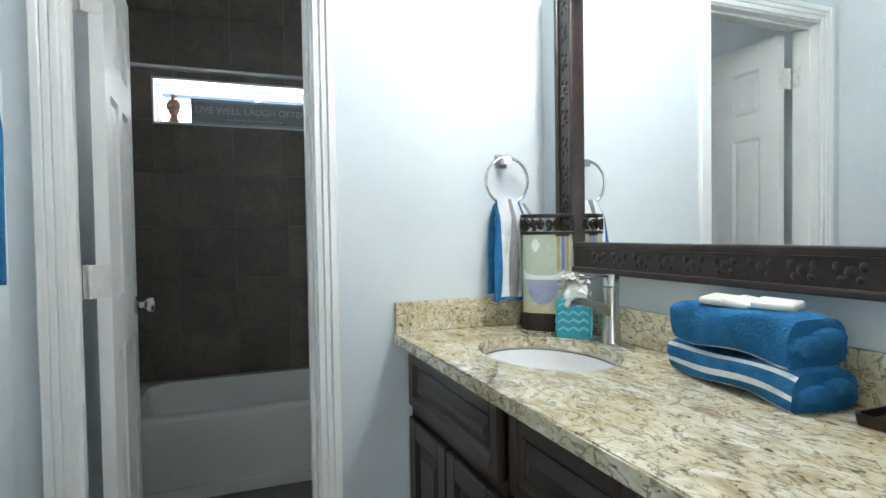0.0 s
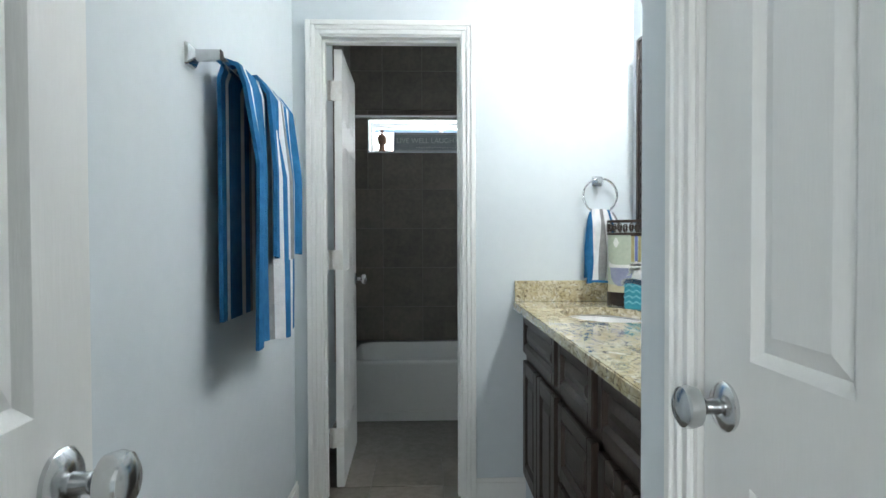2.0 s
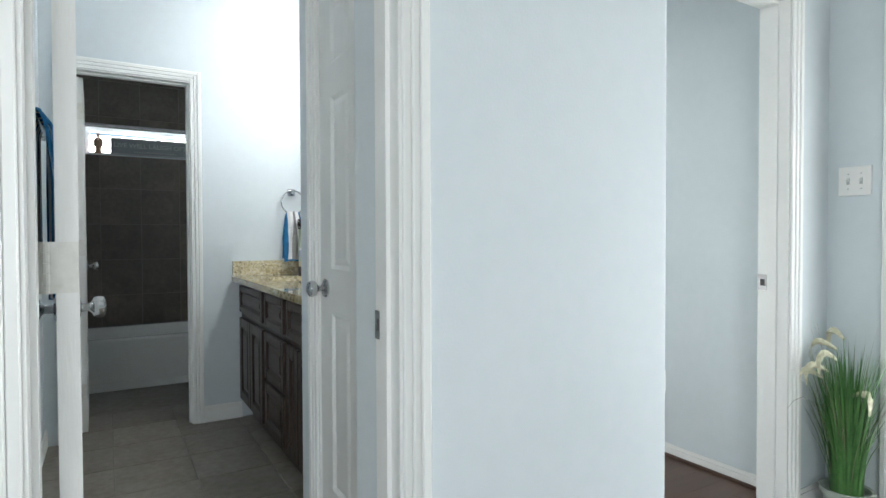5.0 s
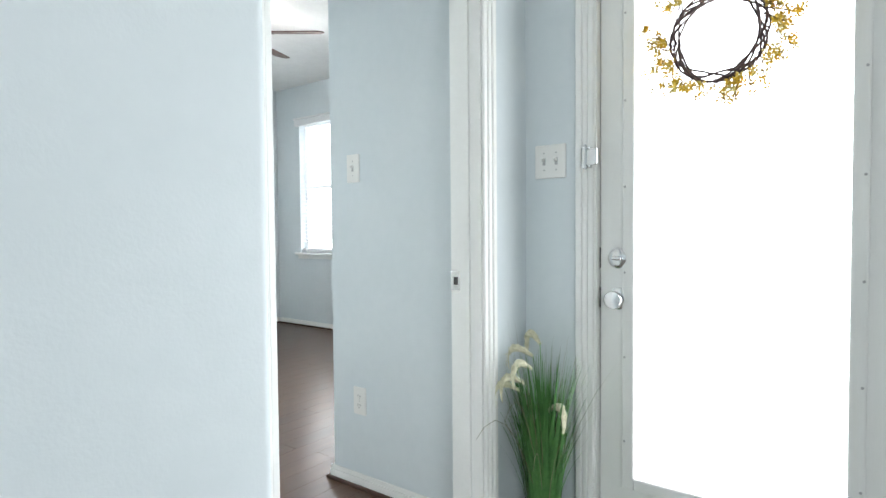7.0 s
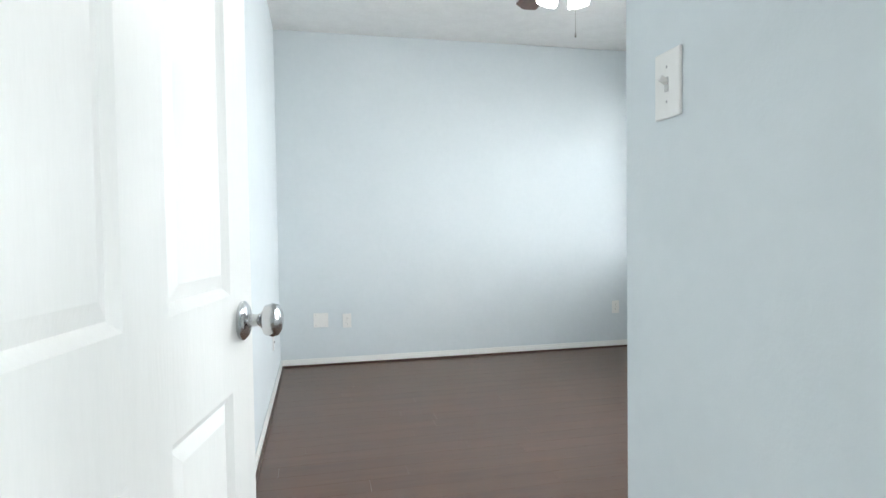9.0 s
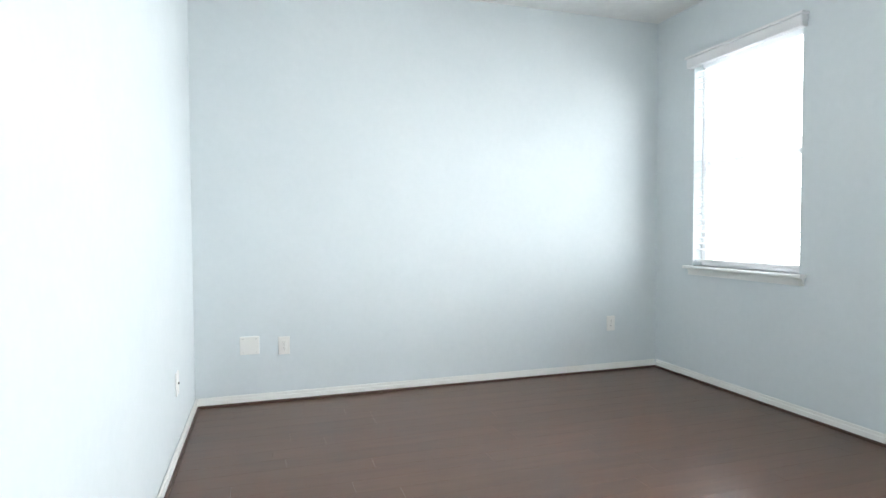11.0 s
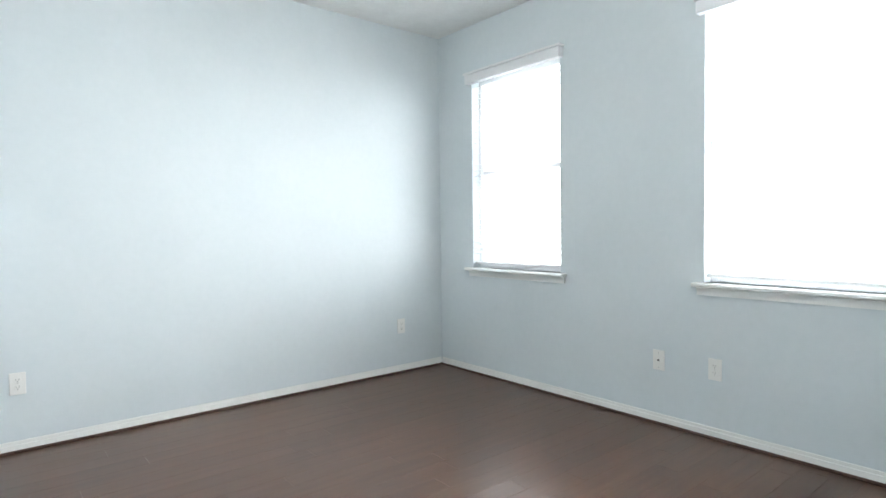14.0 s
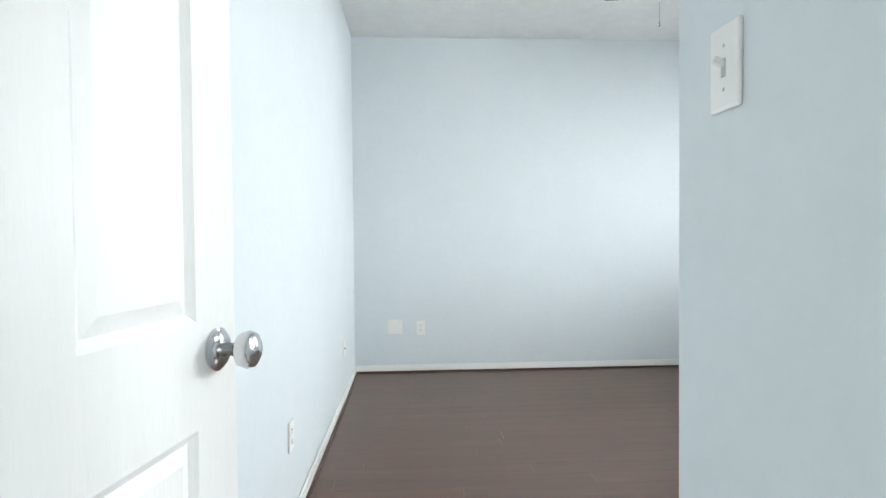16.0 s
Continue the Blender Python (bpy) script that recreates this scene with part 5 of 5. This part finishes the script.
# ---- plant by the front door ----
def grass_plant(x, y):
    ob = thing("potted_grass", pose(x, y, 0), "artificial ornamental grass with cream plumes in a pot", "plant")
    part("pot", lathe([(0.001, 0), (0.062, 0), (0.080, 0.11), (0.090, 0.115), (0.090, 0.135), (0.080, 0.135), (0.074, 0.115), (0.001, 0.110)]), POT, ob, "pale sage flower pot", smooth=True)
    rnd = random.Random(11)
    for group, count, material in (("blades", 420, GRASS), ("dry_blades", 45, GRASSDRY)):
        bm = bmesh.new()
        for k in range(count):
            a, r0 = rnd.uniform(0, 6.28), 0.055 * math.sqrt(rnd.random())
            lean = rnd.uniform(0.01, 0.13) if group == "blades" else rnd.uniform(0.05, 0.26)
            hgt = rnd.uniform(0.34, 0.66) if group == "blades" else rnd.uniform(0.45, 0.80)
            dx, dy = math.cos(a), math.sin(a)
            dxy = 0.5 if dx > 0.3 else 1.0
            side = Vector((-dy, dx, 0))
            w = rnd.uniform(0.0022, 0.0046) if group == "blades" else 0.0013
            prev = None
            for q in range(6):
                u = q / 5
                c = Vector((r0 * dx + lean * dxy * u ** 1.8 * dx, r0 * dy + lean * u ** 1.8 * dy, 0.10 + hgt * u * (1 - 0.10 * u * u)))
                ww = w * (1 - u ** 2 * 0.95)
                pair = (bm.verts.new(c - side * ww), bm.verts.new(c + side * ww))
                if prev:
                    bm.faces.new((prev[0], prev[1], pair[1], pair[0]))
                prev = pair
        tagged(part(group, bm, material, ob), kind="stuff")
    for a, reach, hgt in ((172, 0.34, 0.40), (185, 0.30, 0.46), (200, 0.26, 0.30)):
        a = radians(a)
        part("dry_stem", tube([(math.cos(a) * reach * u, math.sin(a) * reach * u, 0.12 + hgt * math.sin(u * 2.0)) for u in (0, 0.15, 0.3, 0.45, 0.6, 0.75, 0.9, 1.0)], 0.0013, 5, None, 0.4), GRASSDRY, ob, "thin dry grass stem")
    for a, reach, hgt in ((150, 0.13, 0.59), (165, 0.10, 0.64), (240, 0.05, 0.50), (110, 0.06, 0.67), (60, 0.04, 0.71), (135, 0.14, 0.56)):
        a = radians(a)
        dx, dy = math.cos(a), math.sin(a)
        top = [(dx * reach * u * u * 0.6, dy * reach * u * u * 0.6, 0.10 + (hgt - 0.10) * u) for u in (0, 0.3, 0.6, 0.85, 1.0)]
        part("stem", tube(top, 0.0016, 5), GRASS, ob)
        sx, sy, sz = top[-1]
        bm = bmesh.new()
        pts = [Vector((sx + dx * 0.085 * math.sin(q / 12 * 1.9), sy + dy * 0.085 * math.sin(q / 12 * 1.9), sz + 0.035 * math.sin(q / 12 * math.pi) - 0.05 * (q / 12) ** 2)) for q in range(13)]
        prevr = None
        for q, c in enumerate(pts):
            r = 0.012 * math.sin(math.pi * (0.12 + 0.80 * q / 12)) + 0.001
            ring = [bm.verts.new(c + Vector((-dy, dx, 0)) * r * math.cos(2 * math.pi * i / 10) * rnd.uniform(0.8, 1.2) + Vector((0, 0, 1)) * r * math.sin(2 * math.pi * i / 10) * rnd.uniform(0.8, 1.2)) for i in range(10)]
            if prevr:
                for i in range(10):
                    bm.faces.new((prevr[i], prevr[(i + 1) % 10], ring[(i + 1) % 10], ring[i]))
            prevr = ring
        for q in range(150):
            c = rnd.choice(pts[:-1])
            d = Vector((rnd.uniform(-1, 1), rnd.uniform(-1, 1), rnd.uniform(-1, 1))).normalized()
            b = d.orthogonal().normalized() * 0.0007
            vs = [bm.verts.new(c + d * 0.006 + b), bm.verts.new(c + d * 0.006 - b), bm.verts.new(c + d * rnd.uniform(0.013, 0.019))]
            bm.faces.new(vs)
        part("plume", bm, PLUME, ob, "fuzzy cream plume")


grass_plant(2.365, -1.085)


def wreath(y, z):
    ob = thing("door_wreath", pose(XF - 0.020, y, z), "twig wreath with yellow blossoms on the front door", "wreath")
    rnd = random.Random(3)
    bm = bmesh.new()
    R = 0.118
    for k in range(7):
        ph, off = rnd.uniform(0, 6.28), rnd.uniform(2, 4)
        pts = []
        for i in range(37):
            a = 2 * math.pi * i / 36
            r = R + 0.014 * math.sin(off * a + ph)
            pts.append((-0.010 + 0.012 * math.cos(off * a + ph), r * math.cos(a), r * math.sin(a)))
        tube(pts, 0.0034, 5, bm)
    tagged(part("twig_ring", bm, TWIG, ob), kind="stuff")
    tw = bmesh.new()
    petals = (bmesh.new(), bmesh.new())
    for k in range(150):
        a = rnd.uniform(0, 6.28)
        sw = a + rnd.uniform(0.5, 1.0)
        p0 = Vector((-0.015, R * math.cos(a), R * math.sin(a)))
        ln = rnd.uniform(0.05, 0.12)
        d = Vector((rnd.uniform(-0.35, 0.05), math.cos(sw), math.sin(sw))).normalized()
        p1 = p0 + d * ln
        tube([p0, (p0 + p1) / 2 + Vector((-0.004, 0, 0)), p1], 0.0012, 4, tw)
        for q in range(rnd.randint(1, 3)):
            c = p0 + d * ln * rnd.uniform(0.45, 1.05) + Vector((-0.006, rnd.uniform(-0.008, 0.008), rnd.uniform(-0.008, 0.008)))
            n = Vector((-1, rnd.uniform(-0.8, 0.8), rnd.uniform(-0.8, 0.8))).normalized()
            u = n.orthogonal().normalized()
            v = n.cross(u)
            b = petals[rnd.random() < 0.35]
            mid = b.verts.new(c)
            for s in range(4):
                t0 = math.pi / 2 * s + rnd.uniform(-0.2, 0.2)
                tip = c + (u * math.cos(t0) + v * math.sin(t0)) * 0.014 + n * 0.005
                l = c + (u * math.cos(t0 - 0.5) + v * math.sin(t0 - 0.5)) * 0.009
                r = c + (u * math.cos(t0 + 0.5) + v * math.sin(t0 + 0.5)) * 0.009
                b.faces.new((mid, b.verts.new(l), b.verts.new(tip), b.verts.new(r)))
    tagged(part("twig_spray", tw, TWIG, ob), kind="stuff")
    tagged(part("blossoms", petals[0], YELLOW, ob, "bright yellow silk blossoms"), kind="stuff")
    tagged(part("pale_blossoms", petals[1], YELLOWPALE, ob, "pale yellow silk blossoms"), kind="stuff")


wreath(-1.59, 1.645)


# ---- tiles and planks ----
def tile_mesh(name, w, h, d, material, bevel=0.0012):
    """A tile in the local x-z plane whose face looks to -y."""
    bm = bmesh.new()
    o = [bm.verts.new(p) for p in ((0, 0, 0), (w, 0, 0), (w, 0, h), (0, 0, h))]
    k = [bm.verts.new((v.co.x, -d + bevel, v.co.z)) for v in o]
    e = bevel
    i = [bm.verts.new(p) for p in ((e, -d, e), (w - e, -d, e), (w - e, -d, h - e), (e, -d, h - e))]
    for q in range(4):
        j = (q + 1) % 4
        bm.faces.new((o[q], o[j], k[j], k[q]))
        bm.faces.new((k[q], k[j], i[j], i[q]))
    bm.faces.new(i)
    me = bpy.data.meshes.new(name)
    bm.to_mesh(me)
    bm.free()
    me.materials.append(material)
    return me


TILES = {}


def lay(name, parent, w, h, m, material, d=0.010):
    key = (name, round(w, 4), round(h, 4))
    if key not in TILES:
        TILES[key] = tile_mesh(name, w, h, d, material, 0.0003 if name == "plank" else 0.0012)
    ob = new(name, TILES[key])
    ob.parent = parent
    ob.matrix_local = m


P = 0.302
back = bpy.data.objects["wall_tub_back"]
left = bpy.data.objects["wall_bath_left"]
Z0 = 0.385 - 0.06
xs = [XL + 0.012] + [-0.137 + P * k for k in range(0, 5)] + [TX1]
zs = [0.372, 0.633] + [0.633 + 0.300 * k for k in range(1, 7)] + [H - 0.045]
for a, b in zip(xs, xs[1:]):
    for c, d in zip(zs, zs[1:]):
        cells = [(a, b, c, d)]
        if b > TW[0] and a < TW[1] and d > TW[2] and c < TW[3]:
            cells = [(a, min(b, TW[0]), c, d), (max(a, TW[1]), b, c, d), (max(a, TW[0]), min(b, TW[1]), c, TW[2]), (max(a, TW[0]), min(b, TW[1]), TW[3], d)]
        for x0, x1, z0, z1 in cells:
            if x1 - x0 > 0.02 and z1 - z0 > 0.02:
                lay("tile", back, x1 - x0 - 0.005, z1 - z0 - 0.005, pose(x0 + 0.0025, YW + 0.012, z0 + 0.0025), WALLTILE)
ys = [2.60, 2.766, 3.068, YW]
for a, b in zip(ys, ys[1:]):
    for c, d in zip(zs, zs[1:]):
        lay("tile", left, b - a - 0.005, d - c - 0.005, pose(XL, a + 0.0025, c + 0.0025, 0, 0, 90), WALLTILE)

FP = 0.335
for j in range(-6, 9):
    for i in range(-5, 9):
        x0, y0 = -0.075 + FP * i - 0.0, -1.03 + FP * j
        x1, y1 = x0 + FP, y0 + FP
        if y0 >= 2.59 or x0 > XF or y1 < -2.9 or (y1 > YB and (x0 > XM or x1 < XL)):
            continue
        if y1 > -1.1 and x0 > 1.2 and y0 > -0.96:
            continue
        x1c, y1c = min(x1, XF), min(y1, 2.60)
        lay("tile", floor_tiles, x1c - x0 - 0.005, y1c - y0 - 0.005, pose(x0 + 0.0025, y0 + 0.0025, -0.0065, -90, 0, 0), FLOORTILE, 0.0065)

rnd = random.Random(7)
W = 0.118
y = YD - 0.02
row = 0
while y < BY1 - 0.001:
    y1 = min(y + W, BY1)
    x = BX0 - rnd.uniform(0.1, 1.1)
    while x < BX1:
        x1 = x + 1.19
        a, b = max(x, BX0), min(x1, BX1 if y1 > PY else PX)
        if b - a > 0.03:
            lay("plank", floor_wood, round(b - a - 0.0008, 3), round(y1 - y - 0.0006, 4), pose(a + 0.0004, y + 0.0003, 0.0, -90, 0, 0), PLANK, 0.0045)
        x = x1
    y = y1
    row += 1
